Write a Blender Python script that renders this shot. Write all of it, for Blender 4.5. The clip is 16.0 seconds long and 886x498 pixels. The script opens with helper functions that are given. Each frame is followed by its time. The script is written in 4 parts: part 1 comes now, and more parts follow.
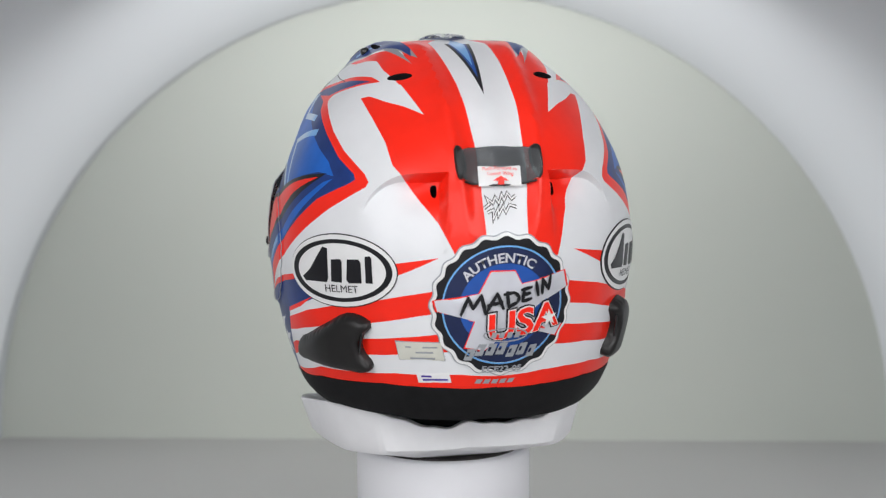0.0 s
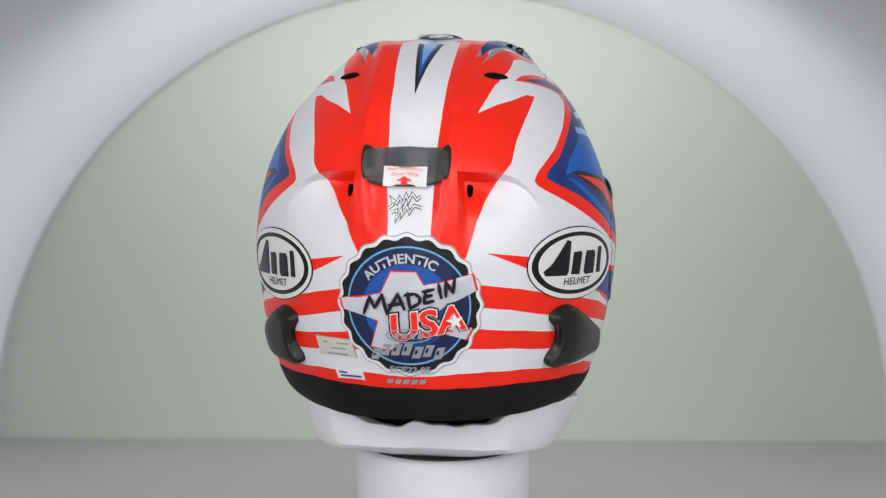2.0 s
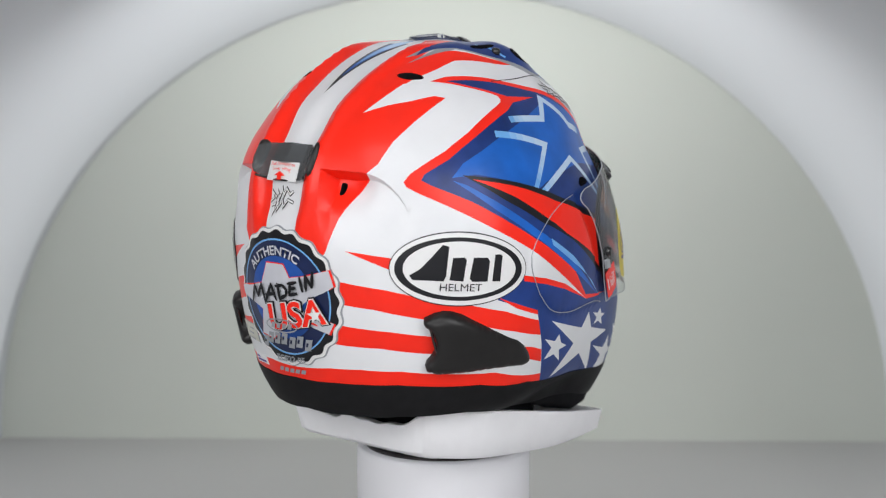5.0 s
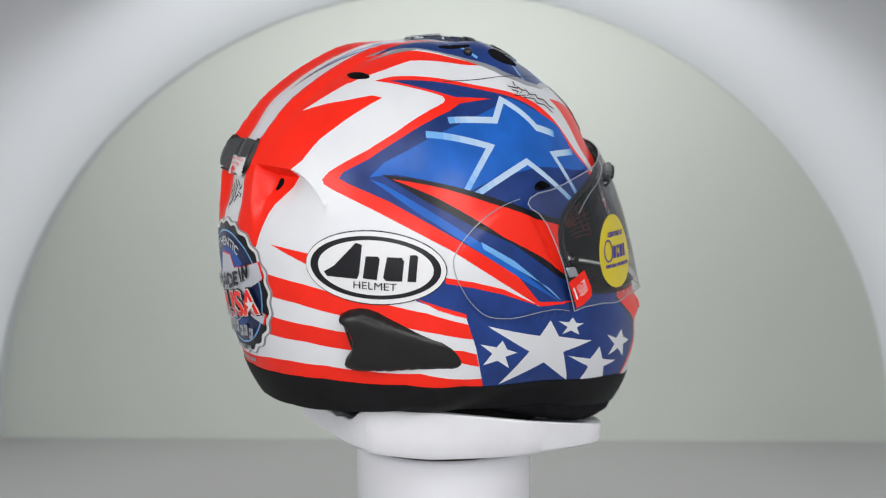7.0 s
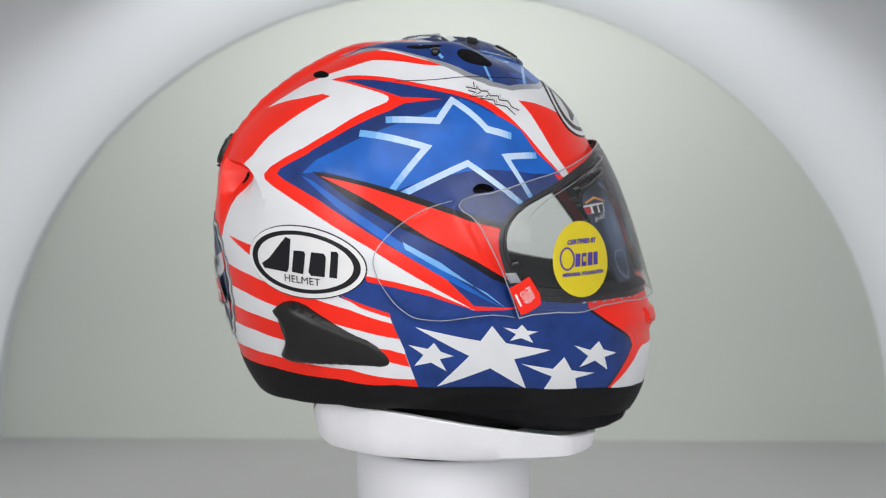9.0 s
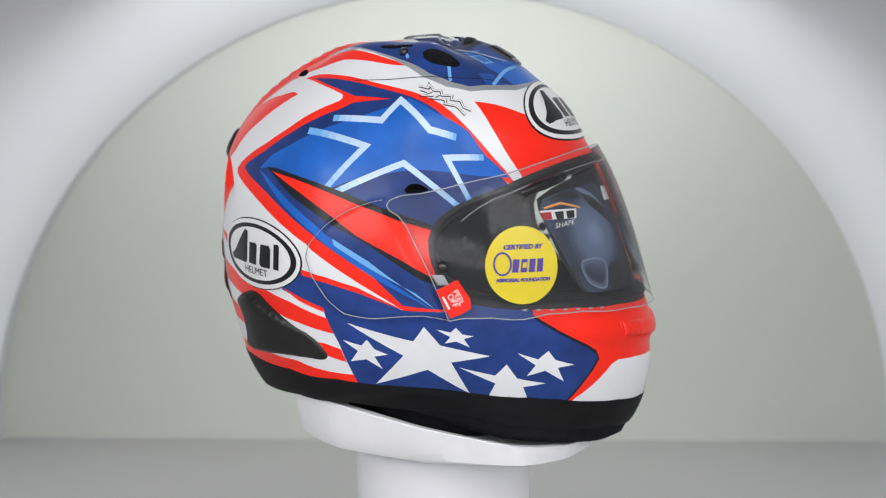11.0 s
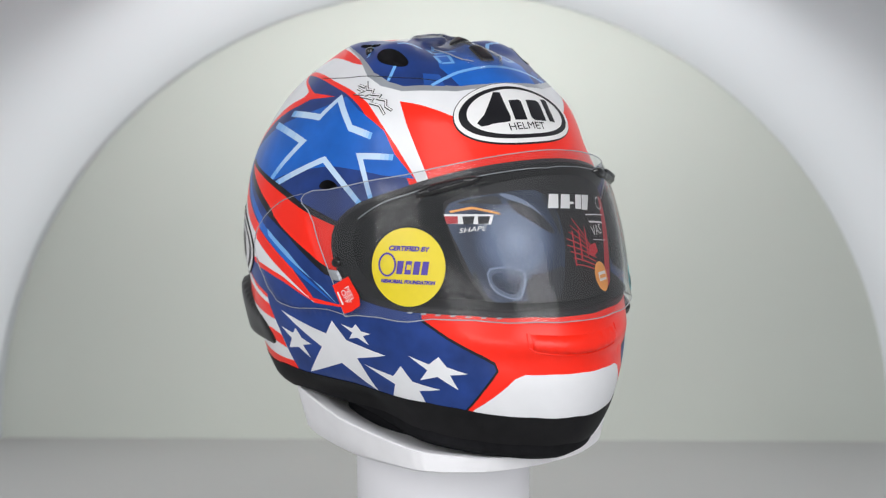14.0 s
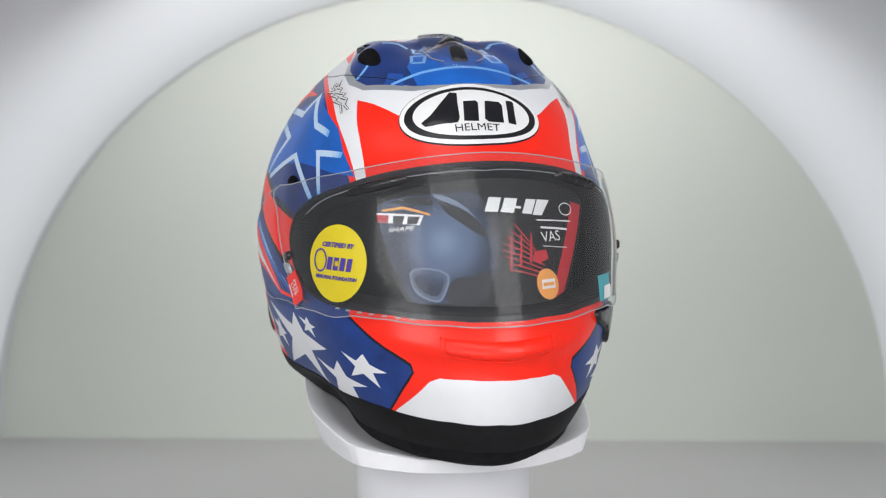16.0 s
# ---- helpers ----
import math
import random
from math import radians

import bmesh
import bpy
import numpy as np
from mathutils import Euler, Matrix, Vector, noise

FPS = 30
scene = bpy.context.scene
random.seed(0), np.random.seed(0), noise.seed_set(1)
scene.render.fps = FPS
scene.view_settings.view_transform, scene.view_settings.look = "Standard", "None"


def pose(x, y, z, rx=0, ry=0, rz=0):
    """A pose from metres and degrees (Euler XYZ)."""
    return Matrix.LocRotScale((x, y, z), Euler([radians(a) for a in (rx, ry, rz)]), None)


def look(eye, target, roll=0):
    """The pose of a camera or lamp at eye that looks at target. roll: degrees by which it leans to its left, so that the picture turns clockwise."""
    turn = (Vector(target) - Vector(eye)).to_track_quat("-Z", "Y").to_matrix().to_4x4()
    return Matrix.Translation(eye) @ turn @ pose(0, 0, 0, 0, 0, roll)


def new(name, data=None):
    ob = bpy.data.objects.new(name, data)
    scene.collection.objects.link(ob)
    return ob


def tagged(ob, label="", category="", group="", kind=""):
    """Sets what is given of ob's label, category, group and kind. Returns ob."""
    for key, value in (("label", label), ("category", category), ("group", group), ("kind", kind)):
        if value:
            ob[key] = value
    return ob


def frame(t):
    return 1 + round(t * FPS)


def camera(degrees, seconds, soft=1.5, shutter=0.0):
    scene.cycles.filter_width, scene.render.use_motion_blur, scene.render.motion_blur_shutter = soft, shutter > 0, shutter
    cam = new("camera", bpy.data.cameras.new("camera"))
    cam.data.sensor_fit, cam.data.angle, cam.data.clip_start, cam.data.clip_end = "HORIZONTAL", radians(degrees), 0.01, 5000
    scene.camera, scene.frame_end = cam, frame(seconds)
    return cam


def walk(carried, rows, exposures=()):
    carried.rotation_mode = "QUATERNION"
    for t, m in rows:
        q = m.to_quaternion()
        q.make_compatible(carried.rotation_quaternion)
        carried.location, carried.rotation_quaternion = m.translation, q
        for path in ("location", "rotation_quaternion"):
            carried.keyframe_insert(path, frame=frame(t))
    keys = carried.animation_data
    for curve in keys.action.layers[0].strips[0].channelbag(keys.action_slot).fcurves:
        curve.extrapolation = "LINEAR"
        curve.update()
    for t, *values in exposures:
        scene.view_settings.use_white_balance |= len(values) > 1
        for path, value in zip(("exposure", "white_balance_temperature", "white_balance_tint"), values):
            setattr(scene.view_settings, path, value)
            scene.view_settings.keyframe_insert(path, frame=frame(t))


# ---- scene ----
KEY = 8.2
TOP = 7.5
FRONT_FILL = 10.0
REAR = 1.3
ARCH = 0.28
# ---- camera: it stands still before a turntable in a small light tunnel ----
TILT = radians(7.5)
REACH = 1.27
EYE = Vector((0.00144, -REACH * math.cos(TILT), REACH * math.sin(TILT)))
cam = camera(29.29, 16.0, soft=1.2)
cam.data.dof.use_dof = True
cam.data.dof.focus_distance = 1.17
cam.data.dof.aperture_fstop = 6.0
stand_still = pose(EYE.x, EYE.y, EYE.z, 82.5, 0, 0)
walk(cam, [(0.0, stand_still), (16.0, stand_still)], [(0.0, -0.14), (4.0, -0.12), (8.5, -0.04), (12.5, 0.06), (16.0, 0.12)])

FLOOR = -0.26
BACKWALL = 0.46
TUNNEL = 0.4605
FLARE = 0.24
MOUTH = -0.07


def turn(t):
    """Which way the helmet faces at t seconds, in degrees."""
    return 104.4 - 11.2 * (t - 8)


# ---- world and lamps ----
world = bpy.data.worlds.new("world")
scene.world = world
world.use_nodes = True
world.node_tree.nodes["Background"].inputs[0].default_value = (0.8, 0.85, 0.9, 1)
world.node_tree.nodes["Background"].inputs[1].default_value = 0.05


def area(name, eye, target, width, height, watts, colour=(0.985, 0.985, 1.0)):
    data = bpy.data.lights.new(name, "AREA")
    data.shape, data.size, data.size_y, data.energy, data.color = "RECTANGLE", width, height, watts, colour
    ob = new(name, data)
    ob.matrix_world = look(eye, target)
    return ob


# unseen lamps, added round and above the camera for even frontal light
area("key_left", (-0.85, -1.15, 0.52), (0, 0, 0.0), 0.70, 0.70, KEY)
area("key_right", (0.85, -1.15, 0.52), (0, 0, 0.0), 0.70, 0.70, KEY)
area("top_fill", (0, -1.35, 1.35), (0, 0, 0.05), 0.90, 0.60, TOP)
area("front_fill", (0, -2.2, 0.15), (0, 0, 0.0), 1.20, 0.60, FRONT_FILL)
# added fill, hidden above the view, that brightens the backdrop
area("backdrop_fill", (0, 0.16, 0.205), (0, 0.46, 0.02), 0.34, 0.16, REAR)
# ---- materials ----
def material(name, colour, rough=0.5, metal=0.0, coat=0.0, grain=0.0, scale=40.0, bump=0.0, glow=None, shine=0.5):
    m = bpy.data.materials.new(name)
    m.use_nodes = True
    nt = m.node_tree
    b = nt.nodes["Principled BSDF"]
    b.inputs["Base Color"].default_value = (*colour, 1)
    b.inputs["Roughness"].default_value = rough
    b.inputs["Metallic"].default_value = metal
    b.inputs["Specular IOR Level"].default_value = shine
    b.inputs["Coat Weight"].default_value = coat
    b.inputs["Coat Roughness"].default_value = 0.12
    if grain or bump:
        tc = nt.nodes.new("ShaderNodeTexCoord")
        fine = nt.nodes.new("ShaderNodeTexNoise")
        fine.inputs["Scale"].default_value = scale
        fine.inputs["Detail"].default_value = 6
        nt.links.new(tc.outputs["Object"], fine.inputs["Vector"])
        broad = nt.nodes.new("ShaderNodeTexNoise")
        broad.inputs["Scale"].default_value = scale / 9
        nt.links.new(tc.outputs["Object"], broad.inputs["Vector"])
        if grain:
            add = nt.nodes.new("ShaderNodeMath")
            nt.links.new(fine.outputs["Fac"], add.inputs[0])
            nt.links.new(broad.outputs["Fac"], add.inputs[1])
            ramp = nt.nodes.new("ShaderNodeMapRange")
            ramp.inputs["From Min"].default_value, ramp.inputs["From Max"].default_value = 0.7, 1.3
            ramp.inputs["To Min"].default_value, ramp.inputs["To Max"].default_value = 1 - grain, 1 + grain
            nt.links.new(add.outputs[0], ramp.inputs["Value"])
            mix = nt.nodes.new("ShaderNodeVectorMath")
            mix.operation = "SCALE"
            mix.inputs[0].default_value = colour
            nt.links.new(ramp.outputs["Result"], mix.inputs["Scale"])
            nt.links.new(mix.outputs["Vector"], b.inputs["Base Color"])
        if bump:
            bp = nt.nodes.new("ShaderNodeBump")
            bp.inputs["Strength"].default_value = bump
            bp.inputs["Distance"].default_value = 0.001
            nt.links.new(fine.outputs["Fac"], bp.inputs["Height"])
            nt.links.new(bp.outputs["Normal"], b.inputs["Normal"])
    if glow:
        b.inputs["Emission Color"].default_value = (*glow[0], 1)
        b.inputs["Emission Strength"].default_value = glow[1]
    return m


def clear(name, tint, alpha, rough=0.03):
    """Thin clear plastic: mostly see-through, with a glossy face."""
    m = bpy.data.materials.new(name)
    m.use_nodes = True
    nt = m.node_tree
    out = nt.nodes["Material Output"]
    nt.nodes.remove(nt.nodes["Principled BSDF"])
    see = nt.nodes.new("ShaderNodeBsdfTransparent")
    see.inputs[0].default_value = (*tint, 1)
    gloss = nt.nodes.new("ShaderNodeBsdfGlossy")
    gloss.inputs["Roughness"].default_value = rough
    haze = nt.nodes.new("ShaderNodeBsdfDiffuse")
    haze.inputs[0].default_value = (0.8, 0.83, 0.86, 1)
    fres = nt.nodes.new("ShaderNodeFresnel")
    fres.inputs["IOR"].default_value = 1.28
    a = nt.nodes.new("ShaderNodeMixShader")
    a.inputs[0].default_value = alpha
    nt.links.new(see.outputs[0], a.inputs[1])
    nt.links.new(haze.outputs[0], a.inputs[2])
    b = nt.nodes.new("ShaderNodeMixShader")
    nt.links.new(fres.outputs[0], b.inputs[0])
    nt.links.new(a.outputs[0], b.inputs[1])
    nt.links.new(gloss.outputs[0], b.inputs[2])
    nt.links.new(b.outputs[0], out.inputs["Surface"])
    return m


WHITE = material("pearl_white_paint", (0.76, 0.77, 0.79), 0.42, shine=0.4, coat=0.12, grain=0.025, scale=60)
RED = material("fluorescent_red_paint", (0.95, 0.022, 0.008), 0.35, shine=0.3, coat=0.12, grain=0.06, scale=50)
NAVY = material("navy_blue_paint", (0.012, 0.041, 0.195), 0.4, shine=0.3, coat=0.15, grain=0.35, scale=45)
BLUE = material("bright_blue_paint", (0.010, 0.125, 0.53), 0.4, shine=0.3, coat=0.15, grain=0.25, scale=35)
MIDBLUE = material("mid_blue_paint", (0.015, 0.080, 0.35), 0.4, shine=0.3, coat=0.15, grain=0.3, scale=40)
SKY = material("sky_blue_paint", (0.16, 0.42, 0.80), 0.32, coat=0.4, grain=0.1, scale=60)
ICE = material("ice_blue_paint", (0.52, 0.68, 0.86), 0.32, coat=0.4, grain=0.06, scale=60)
PALE_1, PALE_2, PALE_3 = [material("pale_blue_paint", (0.16 + 0.36 * k, 0.42 + 0.26 * k, 0.80 + 0.06 * k), 0.32, coat=0.4, grain=0.08, scale=60) for k in (0.25, 0.5, 0.75)]
GREY = material("silver_grey_paint", (0.36, 0.38, 0.41), 0.3, metal=0.3, coat=0.4, grain=0.08, scale=80)
INK = material("black_paint", (0.010, 0.010, 0.013), 0.35, shine=0.3, coat=0.1, grain=0.2, scale=60)
RUBBER = material("matt_black_rubber", (0.010, 0.010, 0.011), 0.6, shine=0.16, grain=0.25, scale=120, bump=0.15)
PLASTIC = material("black_gloss_plastic", (0.010, 0.010, 0.011), 0.25, coat=0.3, grain=0.2, scale=80)
POD = material("satin_black_plastic", (0.013, 0.012, 0.012), 0.36, shine=0.4, grain=0.25, scale=90, bump=0.05)
CLOTH = material("dark_liner_cloth", (0.014, 0.014, 0.016), 0.95, shine=0.1, grain=0.3, scale=160)
VISOR = clear("clear_visor", (0.90, 0.91, 0.92), 0.035, 0.14)
SMOKE = clear("smoke_tinted_plastic", (0.42, 0.43, 0.44), 0.08, 0.12)
CRYSTAL = clear("clear_moulded_plastic", (0.95, 0.96, 0.99), 0.05, 0.15)
EDGE = material("pale_moulded_edge", (0.34, 0.36, 0.39), 0.3, grain=0.05, scale=100)
STICKER = material("white_sticker_vinyl", (0.80, 0.80, 0.80), 0.4, grain=0.02, scale=200)
YELLOW = material("yellow_sticker_vinyl", (0.70, 0.56, 0.015), 0.4, grain=0.03, scale=200)
PURPLE = material("purple_ink", (0.06, 0.035, 0.30), 0.5, grain=0.05, scale=200)
BOWL = material("white_foam", (0.86, 0.86, 0.88), 0.7, grain=0.03, scale=60, bump=0.25)
PILLAR = material("white_acrylic", (0.82, 0.82, 0.85), 0.45, grain=0.02, scale=8)
DARK = material("dark_metal", (0.05, 0.045, 0.045), 0.4, metal=0.6, grain=0.2, scale=80)
WALLS = material("tunnel_white_lining", (0.50, 0.52, 0.54), 0.75, grain=0.03, scale=6)
BACK_M = material("grey_green_backdrop", (0.465, 0.49, 0.445), 0.85, grain=0.03, scale=3)
FLOOR_M = material("white_floor_board", (0.37, 0.37, 0.36), 0.6, grain=0.03, scale=4)
ROOM = material("unseen_enclosure_grey", (0.45, 0.45, 0.45), 0.9, grain=0.03, scale=2)
# the helmet's outer form: radius in mm over elevation, for the front, back and side meridians
ELS = np.arange(-60, 91, 7.5)
FRONT = [188.0, 188.0, 189.5, 187.3, 180.9, 172.4, 162.6, 151.6, 144.1, 139.3, 136.6, 135.5, 135.4, 135.9, 139.2, 142.6, 145.5, 149.7, 153.5, 155.2, 156.0]
BACK = [170.3, 170.3, 170.2, 169.4, 168.5, 166.0, 164.5, 164.6, 165.6, 168.5, 172.4, 176.7, 177.4, 174.7, 169.8, 166.7, 164.0, 161.4, 158.8, 157.0, 156.0]
SIDE = [153.5, 152.7, 147.3, 142.3, 138.5, 135.3, 133.3, 131.5, 132.6, 133.8, 134.9, 136.9, 139.4, 142.4, 145.6, 148.1, 151.1, 154.6, 155.6, 155.5, 156.0]


# the shell sits a little askew on its rest
SKEW = 1.5


def spline(values, el, beyond):
    """Catmull-Rom through the meridian's values; beyond: the value past the crown."""
    v = np.concatenate(([values[0]], values, [beyond]))
    s = np.clip((np.asarray(el, float) + 60) / 7.5, 0, len(values) - 1.0001)
    i = s.astype(int)
    u = s - i
    a, b, c, d = v[i], v[i + 1], v[i + 2], v[i + 3]
    return b + 0.5 * u * (c - a + u * (2 * a - 5 * b + 4 * c - d + u * (3 * (b - c) + d - a)))


def radius(az, el):
    """Radius of the bare shell in metres; az in degrees from the front, el in degrees."""
    a = np.radians(np.asarray(az, float) - SKEW)
    ca, sa = np.abs(np.cos(a)), np.abs(np.sin(a))
    f, b, s = spline(FRONT, el, BACK[-2]), spline(BACK, el, FRONT[-2]), spline(SIDE, el, SIDE[-2])
    w = 0.5 + 0.5 * np.tanh(np.cos(a) * 4)
    ends = w * f + (1 - w) * b
    n = 1.8 * w + 2.05 * (1 - w) + 0.15 * ease((np.asarray(el, float) - 34) / 16) * ease((82 - np.asarray(el, float)) / 18)
    # narrower ahead of the widest section
    turned = np.degrees(np.arccos(np.clip(np.cos(a), -1, 1)))
    level = 1 / (1 + np.exp((np.asarray(el, float) - 43) / 4))
    f = 1 - 0.056 * np.exp(-((turned - 76) / 26) ** 2) * level + 0.022 * np.exp(-((turned - 118) / 15) ** 2) * level
    return 0.001 * f * ((ca / ends) ** n + (sa / s) ** n) ** (-1 / n)
# ---- mesh helpers ----
def mesh_from(name, verts, faces, mats, smooth=True, index=None):
    me = bpy.data.meshes.new(name)
    me.from_pydata([tuple(v) for v in verts], [], faces)
    for m in mats if isinstance(mats, (list, tuple)) else [mats]:
        me.materials.append(m)
    if index is not None:
        me.polygons.foreach_set("material_index", index)
    me.polygons.foreach_set("use_smooth", [smooth] * len(me.polygons))
    me.update()
    return me


def part(name, me, parent, label=""):
    ob = new(name, me)
    ob.parent = parent
    if label:
        tagged(ob, label)
    return ob


def polar(az, el, up=0.0):
    """Points on the helmet's form, up metres above it."""
    az, el = np.asarray(az, float), np.asarray(el, float)
    r = radius(az, el) + (up(az) if callable(up) else relief(az, el) + up)
    a, e = np.radians(az), np.radians(el)
    return np.stack([r * np.cos(e) * np.sin(a), -r * np.cos(e) * np.cos(a), r * np.sin(e)], -1)


def flat(az, el):
    """The helmet's form laid out as a disc round its crown."""
    a, rho = np.radians(np.asarray(az, float)), 90 - np.asarray(el, float)
    return np.stack([rho * np.sin(a), -rho * np.cos(a)], -1)


def unflat(p):
    p = np.asarray(p, float)
    return np.degrees(np.arctan2(p[..., 0], -p[..., 1])), 90 - np.hypot(p[..., 0], p[..., 1])


def arc(points, closed=True, step=2.5):
    """Corner points (az, el) joined by great arcs, as points of the disc."""
    out = []
    n = len(points)
    unit = []
    for az, el in points:
        a, e = radians(az), radians(el)
        unit.append(Vector((math.cos(e) * math.sin(a), -math.cos(e) * math.cos(a), math.sin(e))))
    for i in range(n if closed else n - 1):
        u, v = unit[i], unit[(i + 1) % n]
        k = max(1, int(math.degrees(u.angle(v, 0.0)) / step + 0.5))
        for j in range(k):
            w = u.slerp(v, j / k) if k > 1 else u
            out.append((math.degrees(math.atan2(w.x, -w.y)), math.degrees(math.asin(max(-1, min(1, w.z))))))
    if not closed:
        out.append(points[-1])
    out = np.array(out)
    return flat(out[:, 0], out[:, 1])


def smooth_line(points, closed=True, rounds=2):
    """Chaikin's rounding of a row of (az, el) points."""
    p = flat([q[0] for q in points], [q[1] for q in points])
    for _ in range(rounds):
        nxt = np.roll(p, -1, 0)
        if closed:
            p = np.stack([0.75 * p + 0.25 * nxt, 0.25 * p + 0.75 * nxt], 1).reshape(-1, 2)
        else:
            q = np.stack([0.75 * p[:-1] + 0.25 * p[1:], 0.25 * p[:-1] + 0.75 * p[1:]], 1).reshape(-1, 2)
            p = np.concatenate([p[:1], q, p[-1:]])
    az, el = unflat(p)
    return list(zip(az.tolist(), el.tolist()))


def mirror(points):
    return [(-a, e) for a, e in points][::-1]


def other(points):
    """The far side's line: low on the flank its painting lies a little further back."""
    out = []
    for a, e in mirror(points):
        m = abs(a)
        low = max(0.0, min(1.0, (20 - e) / 14))
        near = max(0.0, min(1.0, (180 - m) / 22)) * max(0.0, min(1.0, (m - 60) / 35))
        mid = 2.4 * max(0.0, min(1.0, (m - 161) / 8)) * max(0.0, min(1.0, (180 - m) / 3)) * (1 - 0.6 * low)
        out.append((a + math.copysign(5.5 * low * near + mid, a), e - 1.2 * low * near * max(0.0, min(1.0, (e + 26) / 14))))
    return out


def inside(pts, ring):
    """Which of pts lie within the closed ring."""
    x, y = pts[:, 0], pts[:, 1]
    hit = np.zeros(len(pts), bool)
    for (x0, y0), (x1, y1) in zip(ring, np.roll(ring, -1, 0)):
        if y0 != y1:
            hit ^= ((y0 > y) != (y1 > y)) & (x < (x1 - x0) * (y - y0) / (y1 - y0) + x0)
    return hit


def edge_distance(pts, ring):
    d = np.full(len(pts), 1e9)
    for a, b in zip(ring, np.roll(ring, -1, 0)):
        ab = b - a
        t = np.clip(((pts - a) @ ab) / max(ab @ ab, 1e-9), 0, 1)
        d = np.minimum(d, np.hypot(*(pts - a - t[:, None] * ab).T))
    return d


def skin(name, outline, holes=(), areas=(), mats=(WHITE,), up=0.0, step=2.0, thick=0.0):
    """A sheet that follows the helmet's form within an outline. areas: (ring, material index), the later over the earlier."""
    from mathutils.geometry import delaunay_2d_cdt
    lines = [outline, *holes, *[r for r, _ in areas]]
    verts, edges = [], []
    for ring in lines:
        k = len(verts)
        verts += [Vector(p) for p in ring]
        edges += [(k + i, k + (i + 1) % len(ring)) for i in range(len(ring))]
    lo, hi = outline.min(0), outline.max(0)
    gx, gy = np.meshgrid(np.arange(lo[0], hi[0], step), np.arange(lo[1], hi[1], step))
    gx[1::2] += step / 2
    g = np.stack([gx.ravel(), gy.ravel()], 1)
    keep = inside(g, outline)
    for h in holes:
        keep &= ~inside(g, h)
    g = g[keep]
    near = np.min([edge_distance(g, r) for r in lines], axis=0) if len(g) else np.zeros(0)
    verts += [Vector(p) for p in g[near > step * 0.3]]
    vs, _, fs, *_ = delaunay_2d_cdt(verts, edges, [], 0, 1e-5)
    v = np.array([tuple(p) for p in vs])
    f = np.array([list(t) for t in fs])
    mid = v[f].mean(1)
    ok = inside(mid, outline)
    for h in holes:
        ok &= ~inside(mid, h)
    f, mid = f[ok], mid[ok]
    index = np.zeros(len(f), int)
    for ring, k in areas:
        if k >= 0:
            index[inside(mid, ring)] = k
    used, inv = np.unique(f, return_inverse=True)
    az, el = unflat(v[used])
    f = inv.reshape(-1, 3)
    xyz = polar(az, el, up)
    tri = xyz[f]
    nrm = np.cross(tri[:, 1] - tri[:, 0], tri[:, 2] - tri[:, 0])
    flip = (nrm * tri.mean(1)).sum(1) < 0
    f[flip] = f[flip][:, ::-1]
    faces = f.tolist()
    ind = index.tolist()
    if thick:
        n = len(xyz)
        edge = {}
        for t in faces:
            for a, b in zip(t, t[1:] + t[:1]):
                edge[(a, b)] = 1
        rim = [(a, b) for a, b in edge if (b, a) not in edge]
        under = polar(az, el, (up(az) if callable(up) else up) - thick)
        xyz = np.concatenate([xyz, under])
        faces += [[c + n for c in t[::-1]] for t in f.tolist()] + [[b, a, a + n, b + n] for a, b in rim]
        ind += ind + [0] * len(rim)
    me = mesh_from(name, xyz, faces, list(mats), True, ind)
    me.set_sharp_from_angle(angle=radians(38))
    return me


def tube(name, points, r, mat, closed=False, sides=8):
    """A round cord along 3D points."""
    p = np.asarray(points, float)
    n = len(p)
    d = np.roll(p, -1, 0) - np.roll(p, 1, 0) if closed else np.gradient(p, axis=0)
    d /= np.linalg.norm(d, axis=1, keepdims=True) + 1e-12
    up = p / (np.linalg.norm(p, axis=1, keepdims=True) + 1e-12)
    s = np.cross(d, up)
    s /= np.linalg.norm(s, axis=1, keepdims=True) + 1e-12
    w = np.cross(s, d)
    verts, faces = [], []
    for i in range(n):
        for k in range(sides):
            a = 2 * math.pi * k / sides
            verts.append(p[i] + r * (math.cos(a) * s[i] + math.sin(a) * w[i]))
    for i in range(n if closed else n - 1):
        j = (i + 1) % n
        for k in range(sides):
            l = (k + 1) % sides
            faces.append([i * sides + k, i * sides + l, j * sides + l, j * sides + k])
    if not closed:
        faces += [list(range(sides))[::-1], [(n - 1) * sides + k for k in range(sides)]]
    return mesh_from(name, verts, faces, mat)


def lathe(name, profile, mat, sides=96, squash=None):
    """A turned form from (radius, z) pairs; squash(angle, i) scales the radius and shifts z."""
    verts, faces = [], []
    m = len(profile)
    for i in range(sides):
        a = 2 * math.pi * i / sides
        for j, (r, z) in enumerate(profile):
            k, dz = squash(a, j) if squash else (1, 0)
            verts.append((r * k * math.sin(a), -r * k * math.cos(a), z + dz))
    for i in range(sides):
        n = (i + 1) % sides
        for j in range(m - 1):
            faces.append([i * m + j, n * m + j, n * m + j + 1, i * m + j + 1])
    return mesh_from(name, verts, faces, mat)


def block(name, size, centre, mat, bevel=0.0):
    bm = bmesh.new()
    bmesh.ops.create_cube(bm, size=1)
    bmesh.ops.scale(bm, vec=size, verts=bm.verts)
    bmesh.ops.translate(bm, vec=centre, verts=bm.verts)
    if bevel:
        bmesh.ops.bevel(bm, geom=bm.edges[:], offset=bevel, segments=3, affect="EDGES")
    me = bpy.data.meshes.new(name)
    bm.to_mesh(me)
    bm.free()
    me.materials.append(mat)
    return me


